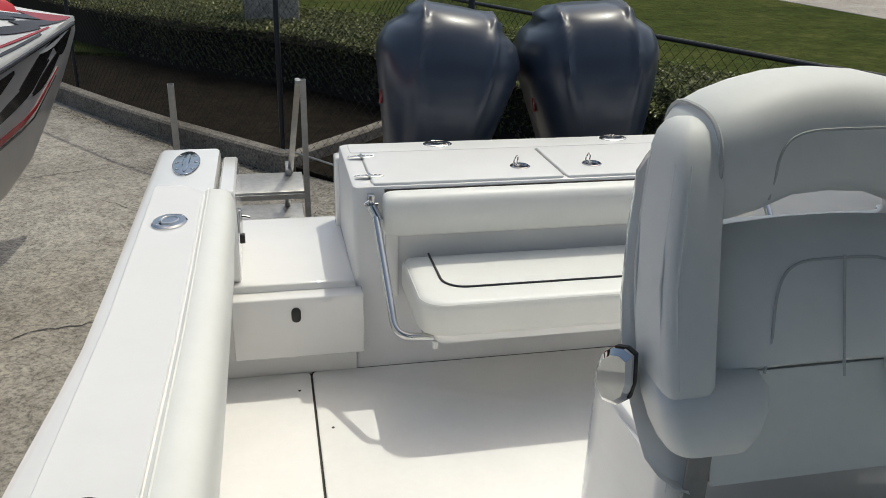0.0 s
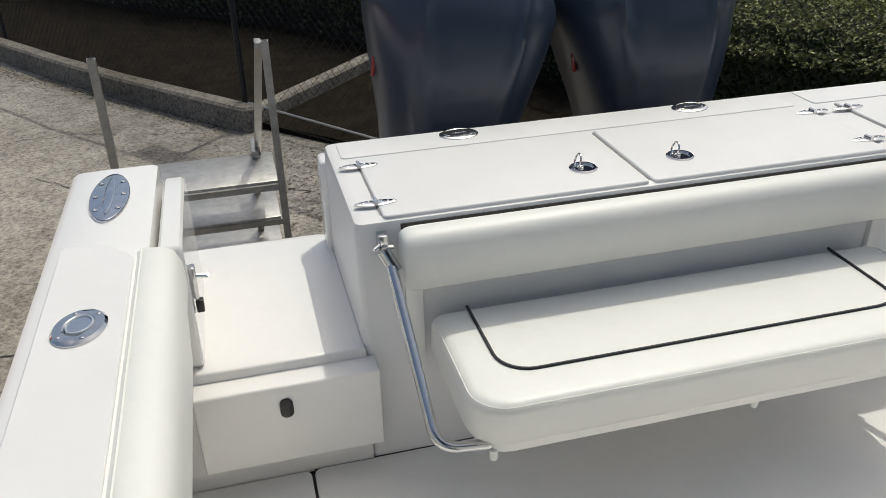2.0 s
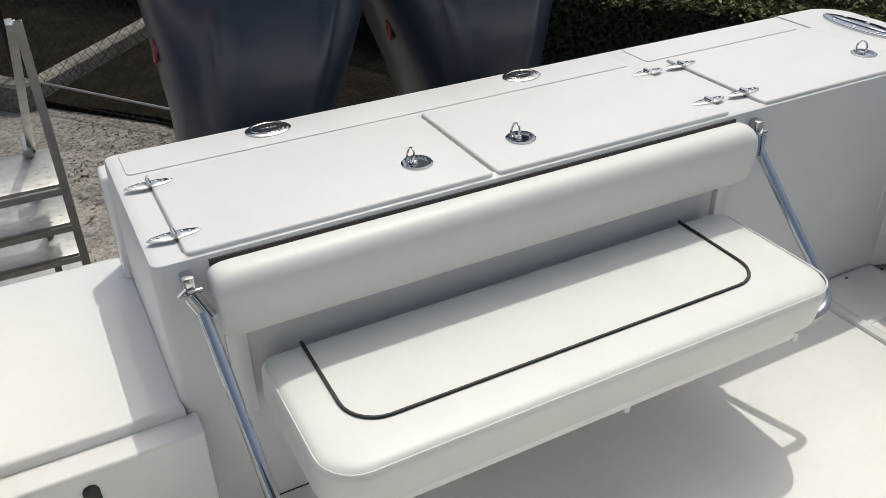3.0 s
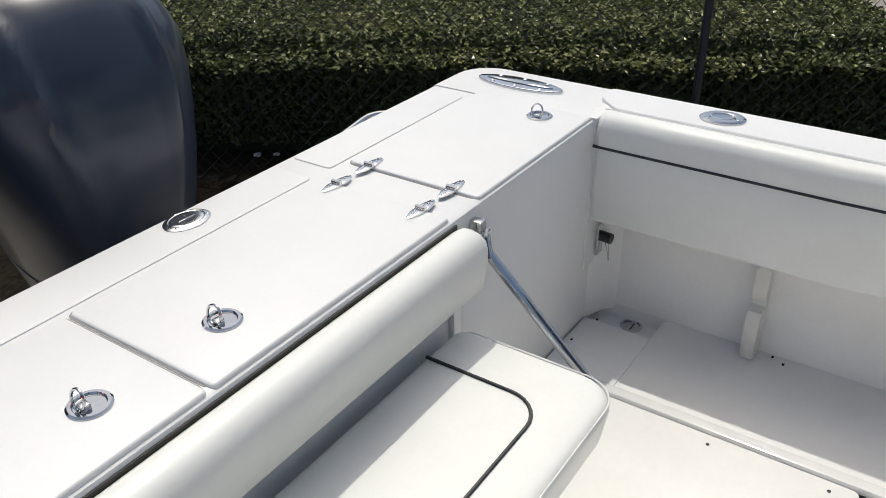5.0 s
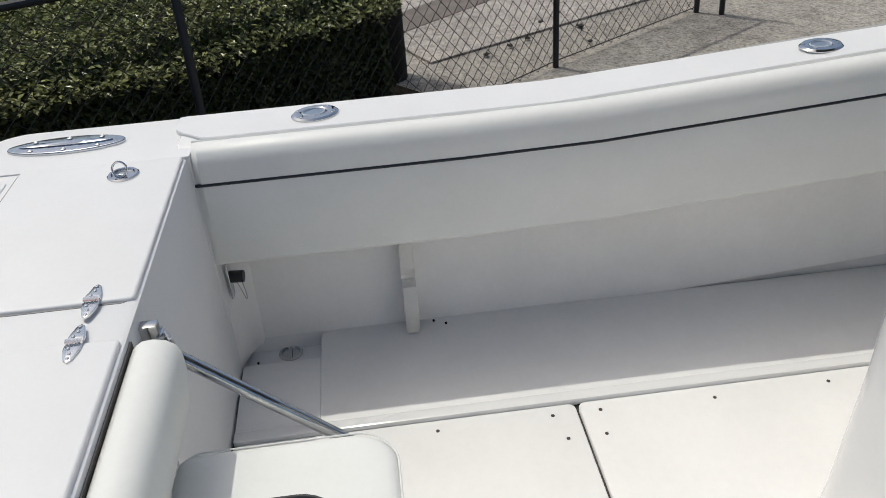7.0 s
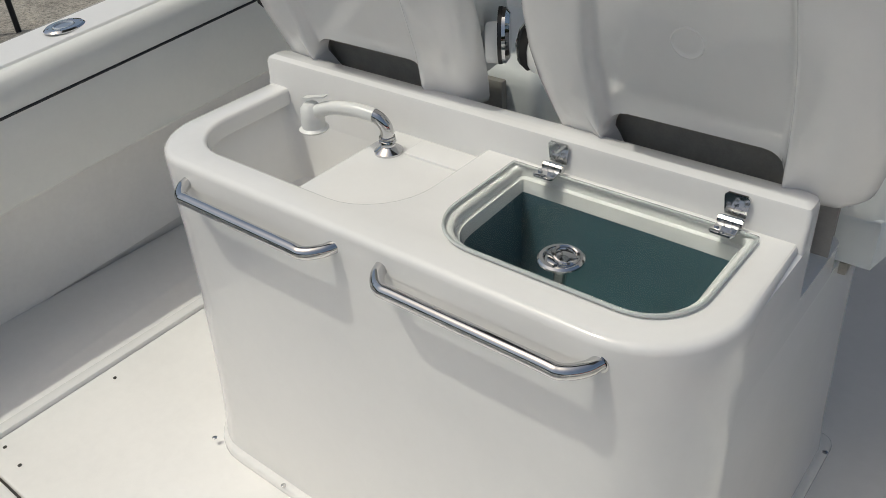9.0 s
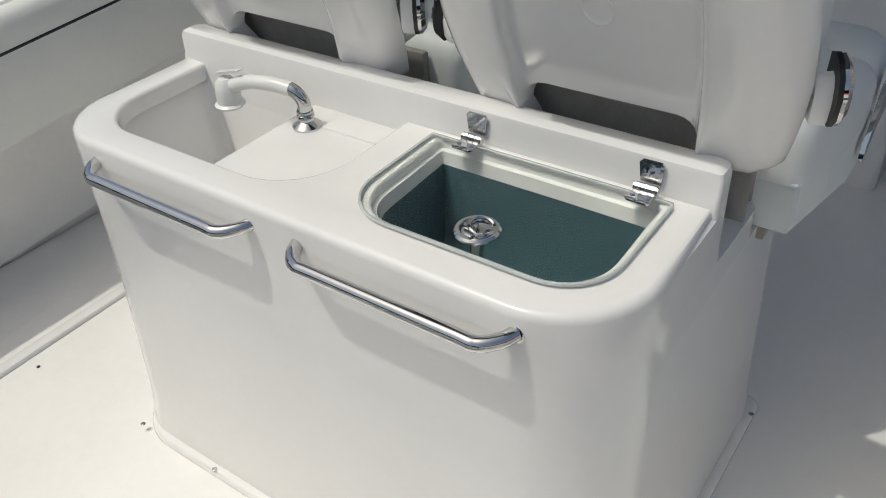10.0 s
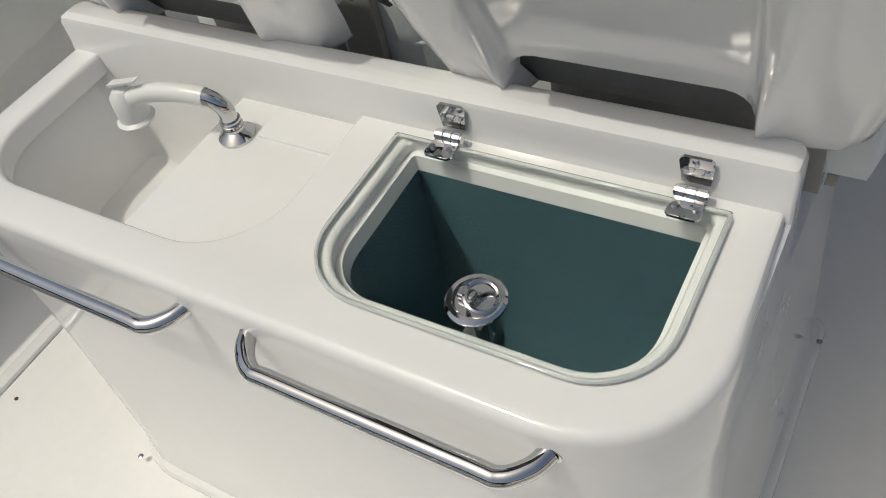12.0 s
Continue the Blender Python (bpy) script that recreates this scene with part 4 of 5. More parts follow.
        for i in range(n):
            for j in range(m):
                bmp.faces.new((rows[i][j], rows[i][j + 1], rows[i + 1][j + 1], rows[i + 1][j]))
                bmp.faces.new((rear[i][j], rear[i + 1][j], rear[i + 1][j + 1], rear[i][j + 1]))
        for j in range(m):
            bmp.faces.new((rows[0][j], rear[0][j], rear[0][j + 1], rows[0][j + 1]))
            bmp.faces.new((rows[n][j], rows[n][j + 1], rear[n][j + 1], rear[n][j]))
        for i in range(n):
            bmp.faces.new((rows[i][0], rows[i + 1][0], rear[i + 1][0], rear[i][0]))
            bmp.faces.new((rows[i][m], rear[i][m], rear[i + 1][m], rows[i + 1][m]))
        return part(name, bmp, mat, parent or t, "", 0.9)
    low = pad("back_pad", 0.952, 1.158, 0.188, 0.06, -0.06, 0.062, SEAT_VINYL, arch=0.012)
    rl = []
    for g in (-1.0, -0.985, -0.95, -0.88, -0.75, -0.55, -0.3, 0.0, 0.3, 0.55, 0.75, 0.88, 0.95, 0.985, 1.0):
        e = max(0.0, 1 - abs(g) ** 16) ** 0.5 * 0.7 + 0.3
        zt, zb = 1.354 - 0.050 * g * g, 1.192 - 0.032 * min(1, abs(g) / 0.62) ** 3
        zc, hz = (zt + zb) / 2, (zt - zb) / 2 * e
        yc, hy = Y + lean(zc) - 0.052, 0.088 * e
        rl.append([(cx + g * 0.212, yc + 0.12 * (hz * math.copysign(abs(math.sin(a)) ** 0.7, math.sin(a))) + hy * math.copysign(abs(math.cos(a)) ** 0.7, math.cos(a)), zc + hz * math.copysign(abs(math.sin(a)) ** 0.7, math.sin(a))) for a in [2 * math.pi * (k + 0.5) / 24 for k in range(24)]])
    topp = part("head_roll", stack(rl), SEAT_VINYL, t, "", 1.0)
    for s in (-1, 1):
        g = s * 0.90
        zt, zb = 1.354 - 0.050 * g * g, 1.192 - 0.032
        zc, hz = (zt + zb) / 2, (zt - zb) / 2 * 0.945
        ringw = [(cx + g * 0.212, Y + lean(zc) - 0.052 + 0.12 * hz * math.sin(a) + 0.083 * math.copysign(abs(math.cos(a)) ** 0.7, math.cos(a)), zc + hz * 1.01 * math.copysign(abs(math.sin(a)) ** 0.7, math.sin(a))) for a in [2 * math.pi * (k + 0.5) / 32 for k in range(32)]]
        part("welt", tube(ringw, 0.0035, 6, closed=True), SEAM_SHADE, topp)
    # stitched inserts: thin welts over the pads, greyed to paint the seam shadows
    for pd, z0, z1, hw, off in ((low, 0.966, 1.118, 0.108, 0.1225), (topp, 1.200, 1.292, 0.112, 0.139)):
        arc = []
        for k in range(25):
            a = math.pi * (1 - k / 24)
            g = math.copysign(abs(math.cos(a)) ** 0.45, math.cos(a))
            zz = z0 + (z1 - z0) * abs(math.sin(a)) ** 0.45
            if pd is topp:
                u = g * hw / 0.212
                zt, zb = 1.354 - 0.050 * u * u, 1.192 - 0.032 * min(1, abs(u) / 0.62) ** 3
                zc, hz = (zt + zb) / 2, (zt - zb) / 2
                sn = min(1, abs(zz - zc) / hz) ** (1 / 0.7)
                arc.append((cx + g * hw, Y + lean(zc) - 0.052 + 0.12 * (zz - zc) - 0.088 * (1 - sn * sn) ** 0.35, zz))
            else:
                fz = (zz - 0.952) / 0.206
                ef = math.sin(math.pi * min(max(fz, 0.0), 1.0)) ** 0.28 * max(0.0, 1 - abs(g * hw / 0.188) ** 7) ** 0.6
                arc.append((cx + g * hw, Y + lean(zz) - 0.0605 - 0.062 * ef, zz))
        part("welt", tube(arc, 0.0022, 5), SEAM_SHADE, pd)
    part("centre_welt", tube([(cx, Y + lean(z) - 0.1225, z) for z in (0.965, 1.02, 1.07, 1.125)], 0.0020, 5), SEAM_SHADE, low)
    for s in (-1, 1):
        wing = []
        for z, w, f in ((0.948, 0.020, 0.04), (0.956, 0.034, 0.072), (0.972, 0.039, 0.084), (1.04, 0.041, 0.088), (1.16, 0.040, 0.086), (1.225, 0.038, 0.082), (1.255, 0.036, 0.077), (1.275, 0.032, 0.068), (1.288, 0.025, 0.054), (1.295, 0.016, 0.034), (1.298, 0.006, 0.012)):
            x = cx + s * (0.233 - 0.026 * max(0, (z - 1.1) / 0.17))
            y = Y + lean(z) - 0.083
            f = f * 0.69
            wing.append([(x + w * (abs(math.cos(a)) ** 0.42) * math.copysign(1, math.cos(a)), y + f * (abs(math.sin(a)) ** 0.42) * math.copysign(1, math.sin(a)), z) for a in [2 * math.pi * (k + 0.5) / 20 for k in range(20)]])
        wg = part("side_pad", stack(wing), SEAT_VINYL, t, "", 1.3)
        # stitched welts lying on the pad's rounded edge
        for deg in (-68, -30, 28):
            a = radians(deg)
            ed = []
            for z in (0.962, 0.975, 1.0, 1.04, 1.10, 1.16, 1.20, 1.225, 1.25):
                w, f = (float(np.interp(z, (0.948, 0.956, 0.972, 1.04, 1.16, 1.225, 1.255), q)) for q in ((0.020, 0.034, 0.039, 0.041, 0.040, 0.038, 0.036), (0.04, 0.072, 0.084, 0.088, 0.086, 0.082, 0.077)))
                ed.append((cx + s * (0.233 - 0.026 * max(0, (z - 1.1) / 0.17) + w * math.cos(a) ** 0.6), Y + lean(z) - 0.083 + 0.69 * f * math.copysign(abs(math.sin(a)) ** 0.6, math.sin(a)), z))
            part("welt", tube(ed, 0.0022, 6), SEAT_VINYL, wg)
        # arm pivot: polished shield plate
        py, pz = Y + lean(0.96) - 0.055, 0.958
        lp = [(a, b) for a, b in ((-0.024, 0.042), (-0.010, 0.047), (0.008, 0.042), (0.024, 0.026), (0.032, 0.0), (0.028, -0.030), (0.016, -0.044), (-0.006, -0.042), (-0.022, -0.026), (-0.027, 0.0))]
        xo = cx + s * 0.302
        # the plate stands out from the side and looks forward
        def on_plate(a, b, h, sx=xo, ss=s, yy=py, zz=pz):
            return (sx + ss * (0.50 * a + 0.87 * h), yy + 0.87 * a - 0.50 * h, zz + b)
        pv = part("arm_pivot", stack([[on_plate(a, b, 0.002) for a, b in lp], [on_plate(a, b, 0.010) for a, b in lp], [on_plate(a * 0.8, b * 0.8, 0.017) for a, b in lp]]), CHROME, t, "polished arm pivot plate")
        part("pivot_edge", stack([[on_plate(a * 1.03, b * 1.03, -0.003) for a, b in lp], [on_plate(a * 1.03, b * 1.03, 0.004) for a, b in lp]]), BLACK, pv)
        part("pivot_cover", stack([[on_plate(a * q * 0.6 + 0.002, b * q - 0.012, h) for a, b in lp] for q, h in ((0.68, -0.026), (0.76, -0.023), (0.80, -0.002))]), WHITE_PLASTIC, pv, "cream plastic pivot cover")
    # seat cushion and flip-up bolster, low and forward of the back
    pad_bm = cushion(cx - 0.300, cx + 0.300, 1.02, 1.372, 0.610, 0.815, 0.045, (0.09, 0.09, 0.03, 0.03), 0.010)
    for v in pad_bm.verts:
        v.co.x = cx + (v.co.x - cx) * (1.0 - 0.14 * max(0.0, (v.co.y - 1.15) / 0.222))
    sp = part("seat_pad", pad_bm, SEAT_VINYL, t)
    part("seat_base", slab([(cx - 0.296, 1.03), (cx + 0.296, 1.03), (cx + 0.296, 1.15), (cx + 0.255, 1.374), (cx - 0.255, 1.374), (cx - 0.296, 1.15)], 0.605, 0.70, 0.012), SEAT_VINYL, sp)
    part("flip_bolster", cushion(cx - 0.290, cx + 0.290, 0.93, 1.10, 0.62, 0.830, 0.05, (0.05, 0.05, 0.05, 0.05), 0.004), SEAT_VINYL, t)
    for s in (-1, 1):
        hip = []
        for z, i, o, d in ((0.858, 0.158, 0.215, 0.02), (0.862, 0.146, 0.236, 0.045), (0.875, 0.132, 0.250, 0.066), (0.90, 0.122, 0.262, 0.080), (0.935, 0.114, 0.272, 0.088), (0.958, 0.112, 0.274, 0.086), (0.970, 0.116, 0.270, 0.07)):
            y = Y + lean(z) - 0.055
            xs = sorted((cx + s * i, cx + s * o))
            hip.append([(x, yy, z) for x, yy in round_rect(xs[0], xs[1], y - d, y + 0.005, (min(0.03, d * 0.8),) * 2 + (0.01, 0.01), 5)])
        part("hip_roll", stack(hip), SEAT_VINYL, t, "", 0.9)
        # Flat grey paints the dull reflections in the steel bracket.
        part("bracket", box(cx + s * 0.193 - 0.018, cx + s * 0.193 + 0.018, 1.49, 1.496, 0.685, 0.90, 0.001), GASKET, t, "steel seat bracket, greyed for its dull reflections")
    for s in (-1, 1):
        lp = [(1.085, 0.775), (1.145, 0.672), (1.150, 0.650), (1.135, 0.645), (1.085, 0.690), (1.000, 0.715), (0.985, 0.735), (1.01, 0.775)]
        part("bolster_arm", stack([[(cx + s * x, y, z) for y, z in lp] for x in (0.306, 0.314)]), CHROME, t, "polished flip-bolster arm")
    part("pedestal", box(cx - 0.22, cx + 0.22, 1.06, 1.37, 0.575, 0.60, 0.004), SLOT_SHADE, t)
    # Added pan, greyed as the shade seen through the slot.
    part("slot_shade_pan", box(cx - 0.190, cx + 0.190, 1.374, 1.394, 0.60, 0.79, 0.006), SLOT_SHADE, t, "added grey pan painting shade behind the slot")
    return t


helm_seat(1.052, "white vinyl helm seat with head roll, starboard of the pair")
helm_seat(1.727, "white vinyl helm seat with glossy shell, port of the pair")

# ---- helm console, forward of the seats, and an unseen top shading the helm ----
console = thing("helm_console", "white helm console forward of the seats", "console", (1.425, -0.3, 0.0))
part("console_body", stack([[(x, y, z) for x, y in round_rect(0.80 + i, 2.05 - i, -0.75, 0.12 - j, (0.06, 0.06, 0.03, 0.03), 5)] for z, i, j in ((0.0, 0, 0), (0.8, 0.0, 0.0), (1.02, 0.02, 0.12), (1.06, 0.05, 0.2))]), GELCOAT, console)
# The top is unseen; extent and dark grey are chosen to cut light below.
top = thing("shade_top", "unseen grey top on steel pipes, added to shade the helm", "canvas top", (1.425, 0.4, 0.0))
TOP_GREY = plain("grey_shade_top", (0.16, 0.165, 0.175), 0.85, vary=0.15, scale=12, bumpy=0.3, bscale=300)
part("roof_panel", slab(round_rect(0.20, 2.65, -1.20, 1.70, (0.15, 0.15, 0.12, 0.12), 6), 2.02, 2.09, 0.03), TOP_GREY, top)
for x in (0.76, 2.09):
    for y in (-0.55, 0.02):
        part("pipe_leg", tube([(x, y, 0.0), (x, y + 0.05, 2.03)], 0.022, 10), CHROME, top)

# ---- outboard motors ----


def outboard(cx, roll, shift):
    t = thing("outboard_motor", "dark blue-grey outboard motor with tall glossy cowl", "outboard motor", (cx, 4.3, 0.0), "twin outboards")
    N = 112

    def ring(z, hw, y0, y1, e=2.7, n=N, skew=0.0):
        out = []
        cy, hy = (y0 + y1) / 2, (y1 - y0) / 2
        for k in range(n):
            a = 2 * math.pi * k / n
            c, s = math.cos(a), math.sin(a)
            y = cy + hy * math.copysign(abs(s) ** (2 / e), s)
            x = cx + hw * math.copysign(abs(c) ** (2 / e), c) * (1 - 0.10 * (y - cy) / hy)
            out.append((x, y, z + skew * (y - cy)))
        return out
    prof = [(0.40, 0.195, 4.03, 4.58), (0.46, 0.205, 3.99, 4.62), (0.56, 0.222, 3.955, 4.68), (0.68, 0.252, 3.93, 4.74), (0.80, 0.280, 3.925, 4.78), (0.88, 0.300, 3.935, 4.80), (0.955, 0.312, 3.955, 4.80), (0.995, 0.304, 3.97, 4.79),
            (1.045, 0.280, 3.995, 4.77), (1.095, 0.212, 4.03, 4.74), (1.13, 0.208, 4.075, 4.69), (1.153, 0.162, 4.135, 4.62), (1.165, 0.105, 4.205, 4.53), (1.168, 0.04, 4.28, 4.43)]
    lv = [tuple(float(np.interp(z, [q[0] for q in prof], [q[m] for q in prof])) for m in range(4)) for z in sorted({q[0] for q in prof} | {0.51, 0.62, 0.74, 0.84, 0.92, 1.02, 1.07, 1.113, 1.142})]
    loops = []
    for l in lv:
        z = l[0]
        gap = float(np.interp(z, [0.55, 0.65, 0.93, 1.2], [0.085, 0.105, 0.152, 0.152]))
        tall = 0.023 * min(1, max(0, (z - 0.52) / 0.4))
        loop = []
        for x, y, zz in ring(*l, skew=-0.06):
            # two raised creases run over the top and down the front
            front = 1 / (1 + math.exp((y - 4.45) / 0.05))
            rise = front * tall * math.exp(-((abs(x - cx) - gap) / 0.017) ** 2)
            up = min(1, max(0, (z - 1.02) / 0.10))
            loop.append((x, y - rise * (1 - 0.5 * up), zz + rise * up))
        loops.append(loop)
    part("cowl", stack(loops), MOTOR, t, "", 1.2)
    part("lower_cowl", stack([ring(z, hw, y0, y1, 3.0, 32) for z, hw, y0, y1 in ((0.05, 0.14, 4.02, 4.45), (0.2, 0.17, 4.0, 4.5), (0.34, 0.19, 3.99, 4.56), (0.44, 0.205, 4.0, 4.6))]), MOTOR_LOW, t, "grey lower cowling")
    part("leg", stack([ring(z, hw, y0, y1, 2.4, 28) for z, hw, y0, y1 in ((-0.45, 0.05, 4.05, 4.5), (-0.3, 0.07, 4.05, 4.42), (-0.05, 0.10, 4.03, 4.42), (0.1, 0.12, 4.02, 4.45))]), MOTOR_LOW, t)
    part("cavitation_plate", slab([(cx - 0.12, 4.0), (cx + 0.12, 4.0), (cx + 0.15, 4.6), (cx, 4.72), (cx - 0.15, 4.6)], -0.46, -0.445, 0.003), MOTOR_LOW, t)
    part("gearcase", stack([[(cx + r * math.cos(a), y, -0.56 + r * math.sin(a)) for a in [2 * math.pi * k / 16 for k in range(16)]] for y, r in ((3.98, 0.01), (4.05, 0.045), (4.2, 0.06), (4.5, 0.055), (4.6, 0.04))]), MOTOR_LOW, t)
    for k in range(3):
        a = 2 * math.pi * k / 3
        bm = stack([[(cx + r * math.cos(a + d), 4.60 + w, -0.56 + r * math.sin(a + d)) for r, d, w in ((0.03, -0.3, -0.02), (0.12, -0.45, -0.03), (0.14, 0.1, 0.0), (0.10, 0.4, 0.03), (0.03, 0.3, 0.02))], [(cx + r * math.cos(a + d), 4.606 + w, -0.56 + r * math.sin(a + d)) for r, d, w in ((0.03, -0.3, -0.02), (0.12, -0.45, -0.03), (0.14, 0.1, 0.0), (0.10, 0.4, 0.03), (0.03, 0.3, 0.02))]])
        part("propeller_blade", bm, STEEL, t)
    for s in (-1, 1):
        part("clamp_bracket", box(cx + s * 0.12 - 0.02, cx + s * 0.12 + 0.02, 3.785, 4.06, 0.0, 0.42, 0.01), MOTOR_LOW, t)
    part("badge_bar", box(cx - 0.275, cx - 0.262, 4.13, 4.15, 0.735, 0.80, 0.004), HULL_RED, t, "red badge stripe")
    # each motor is trimmed and steered, so that its foot swings outward
    t.rotation_euler = (0, radians(roll), radians(-6))
    t.location.x += shift
    return t


outboard(1.085, 9, -0.155)
outboard(1.725, -5, 0.085)

# ---- aluminium boarding steps standing on the ground ----
steps = thing("boarding_steps", "aluminium boarding steps with square-tube rails, standing on concrete", "steps", (0.2, 4.8, GROUND))


def square_tube(name, a, b, w=0.028):
    a, b = Vector(a), Vector(b)
    d = (b - a).normalized()
    side = d.cross(Vector((0, 1, 0))).normalized()
    up = side.cross(d)
    loops = [[p + side * sx * w / 2 + up * sy * w / 2 for sx, sy in ((-1, -1), (1, -1), (1, 1), (-1, 1))] for p in (a, b)]
    loops = [[tuple(q) for q in lp] for lp in loops]
    o = part(name, stack(loops), GALV, steps)
    if w > 0.027 and a.z > 0.5:
        # Tube is solid; a black plate paints the shade of its hollow end.
        hole = [[tuple(a - d * e + side * sx * w * 0.36 + up * sy * w * 0.36) for sx, sy in ((-1, -1), (1, -1), (1, 1), (-1, 1))] for e in (-0.002, 0.0015)]
        part("hollow_shade", stack(hole), BLACK, o, "black plate painting the tube's shaded hollow")
    return o


def tread(y0, y1, z):
    p = part("tread", box(-0.115, 0.470, y0, y1, z - 0.03, z, 0.004), GALV, steps, "checker-plate aluminium tread")
    bm = bmesh.new()
    for i in range(16):
        for j in range(7):
            cx, cy, s = -0.09 + 0.0355 * i, y0 + 0.03 + 0.045 * j, 1 if (i + j) % 2 else -1
            if cy > y1 - 0.015:
                continue
            v = [bm.verts.new((cx + a * 0.010 + s * b * 0.002, cy + s * a * 0.010 - b * 0.003, z + 0.0002)) for a, b in ((-1, 0), (0, -1), (1, 0), (0, 1))]
            u = bm.verts.new((cx, cy, z + 0.0012))
            for k in range(4):
                bm.faces.new((v[k], v[(k + 1) % 4], u))
    tagged(part("tread_pattern", bm, GALV, p), kind="stuff")
    return p


for z, y0, y1 in ((0.18, 4.69, 5.04), (-0.065, 4.86, 5.21), (-0.30, 5.03, 5.38), (-0.53, 5.20, 5.55)):
    tread(y0, y1, z)
square_tube("rail_post", (-0.122, 4.655, 0.762), (-0.125, 4.68, -0.75))
square_tube("rail_post", (0.482, 4.665, 0.772), (0.482, 4.695, -0.75))
square_tube("rear_leg", (0.462, 4.72, 0.755), (0.39, 5.17, -0.05))
square_tube("rear_leg", (0.39, 5.17, -0.05), (0.365, 5.35, -0.75))
square_tube("rail_post", (-0.122, 5.20, -0.05), (-0.122, 5.35, -0.75))
part("rail_cap", box(0.446, 0.470, 4.652, 4.735, 0.742, 0.768, 0.004), GALV, steps)
for y, z in ((4.685, 0.155), (4.865, -0.09), (5.035, -0.325)):
    square_tube("cross_bar", (-0.12, y, z), (0.485, y, z), 0.026)
part("tread_bracket", box(0.385, 0.415, 4.97, 5.15, 0.18, 0.215, 0.003), GALV, steps)

steps.location, steps.scale = (0.172, 4.995, GROUND - 0.03), (1.05, 1, 1)

# ---- the neighbouring boat ----
other = thing("racing_boat", "white and grey boat with black and red stripes under red cover", "boat", (-2.2, 5.0, GROUND))


def fall(f):
    """The rail drops going aft."""
    return 0.46 * (1 - math.exp(-1.95 * f))


def other_station(f):
    """f runs from the bow (0) aft (1)."""
    y = 7.30 - 6.2 * f
    hw = 1.05 * min(1, (f / 0.6)) ** 0.75 if f > 0 else 0.0
    edge = -0.975 - 0.20 * (7.30 - y) + 0.012 * (7.30 - y) ** 2
    return y, edge - hw, hw


FS = (0.0, 0.006, 0.012, 0.02, 0.03, 0.04, 0.05, 0.06, 0.07, 0.08, 0.09, 0.10, 0.115, 0.13, 0.145, 0.16, 0.18, 0.2, 0.22, 0.24, 0.26, 0.3, 0.36, 0.45, 0.65, 0.85, 1.0)


def deck_rise(f, w):
    """Height of the crowned foredeck over the rail; w runs 0 to 1 outward."""
    k = min(1, f * 5)
    if w < 0.55:
        return (0.50 - 0.16 * w / 0.55) * k + 0.035 * (1 - w / 0.55)
    return 0.34 * k + (0.03 - 0.34 * k) * (w - 0.55) / 0.45


rows = []
for f in FS:
    y, c, hw = other_station(f)
    zs = 0.64 - fall(f)
    stem = 0.75 * min(1, f / 0.12) ** 0.7
    k = max(hw, 0.006)
    rows.append([(c - k, y, zs), (c - k * 0.9, y, zs - 0.35 * stem - 0.02), (c - k * 0.62, y, zs - 0.95 * stem - 0.04), (c, y, zs - 1.25 * stem - 0.06), (c + k * 0.62, y, zs - 0.95 * stem - 0.04), (c + k * 0.9, y, zs - 0.35 * stem - 0.02), (c + k, y, zs), (c, y, zs + 0.01)])
part("hull_body", stack(rows), HULL_GREY, other, "pale grey hull side", 0.9)
deckrows = []
for f in FS:
    y, c, hw = other_station(f)
    zs = 0.655 - fall(f)
    k = max(hw, 0.008)
    deckrows.append([(c - k, y, zs), (c - k, y, zs + 0.03), (c - k * 0.55, y, zs + deck_rise(f, 0.55)), (c, y, zs + deck_rise(f, 0)), (c + k * 0.55, y, zs + deck_rise(f, 0.55)), (c + k, y, zs + 0.03), (c + k, y, zs)])
part("foredeck", stack(deckrows), HULL_WHITE, other, "white foredeck", 0.9)
for s, mt in ((1, HULL_BLACK),):
    pts = [(other_station(f)[1] + other_station(f)[2] + 0.008, other_station(f)[0], 0.645 - fall(f)) for f in FS[1:]]
    part("rub_rail", tube(smooth_line(pts, 4), 0.016, 8), mt, other)


def hull_stripe(name, f0, f1, v0, v1, mat, lift=0.006, bend=0.0):
    """A painted flash along the hull side; v runs down from the rail."""
    lo, hi = [], []
    for k in range(13):
        q = k / 12
        f = f0 + (f1 - f0) * q
        y, c, hw = other_station(f)
        zs = 0.64 - fall(f)
        stem = 0.75 * min(1, f / 0.12) ** 0.7
        for lst, v in ((hi, v0 + bend * q * q), (lo, v0 + (v1 - v0) * math.sin(math.pi * min(1, q * 0.9 + 0.06)) + bend * q * q)):
            d = v * (0.95 * stem + 0.04)
            t1, t2 = 0.35 * stem + 0.02, 0.95 * stem + 0.04
            x = c + (hw * (1 - 0.1 * d / t1) if d < t1 else hw * (0.9 - 0.28 * (d - t1) / (t2 - t1)))
            lst.append((x + lift, y + 0.002, zs - d))
    bm = bmesh.new()
    a, b = [bm.verts.new(p) for p in hi], [bm.verts.new(p) for p in lo]
    a2, b2 = [bm.verts.new((p[0] - 0.012, p[1], p[2])) for p in hi], [bm.verts.new((p[0] - 0.012, p[1], p[2])) for p in lo]
    for k in range(12):
        bm.faces.new((a[k], a[k + 1], b[k + 1], b[k]))
        bm.faces.new((a2[k], b2[k], b2[k + 1], a2[k + 1]))
        bm.faces.new((a[k], a2[k], a2[k + 1], a[k + 1]))
        bm.faces.new((b[k], b[k + 1], b2[k + 1], b2[k]))
    part(name, bm, mat, other)


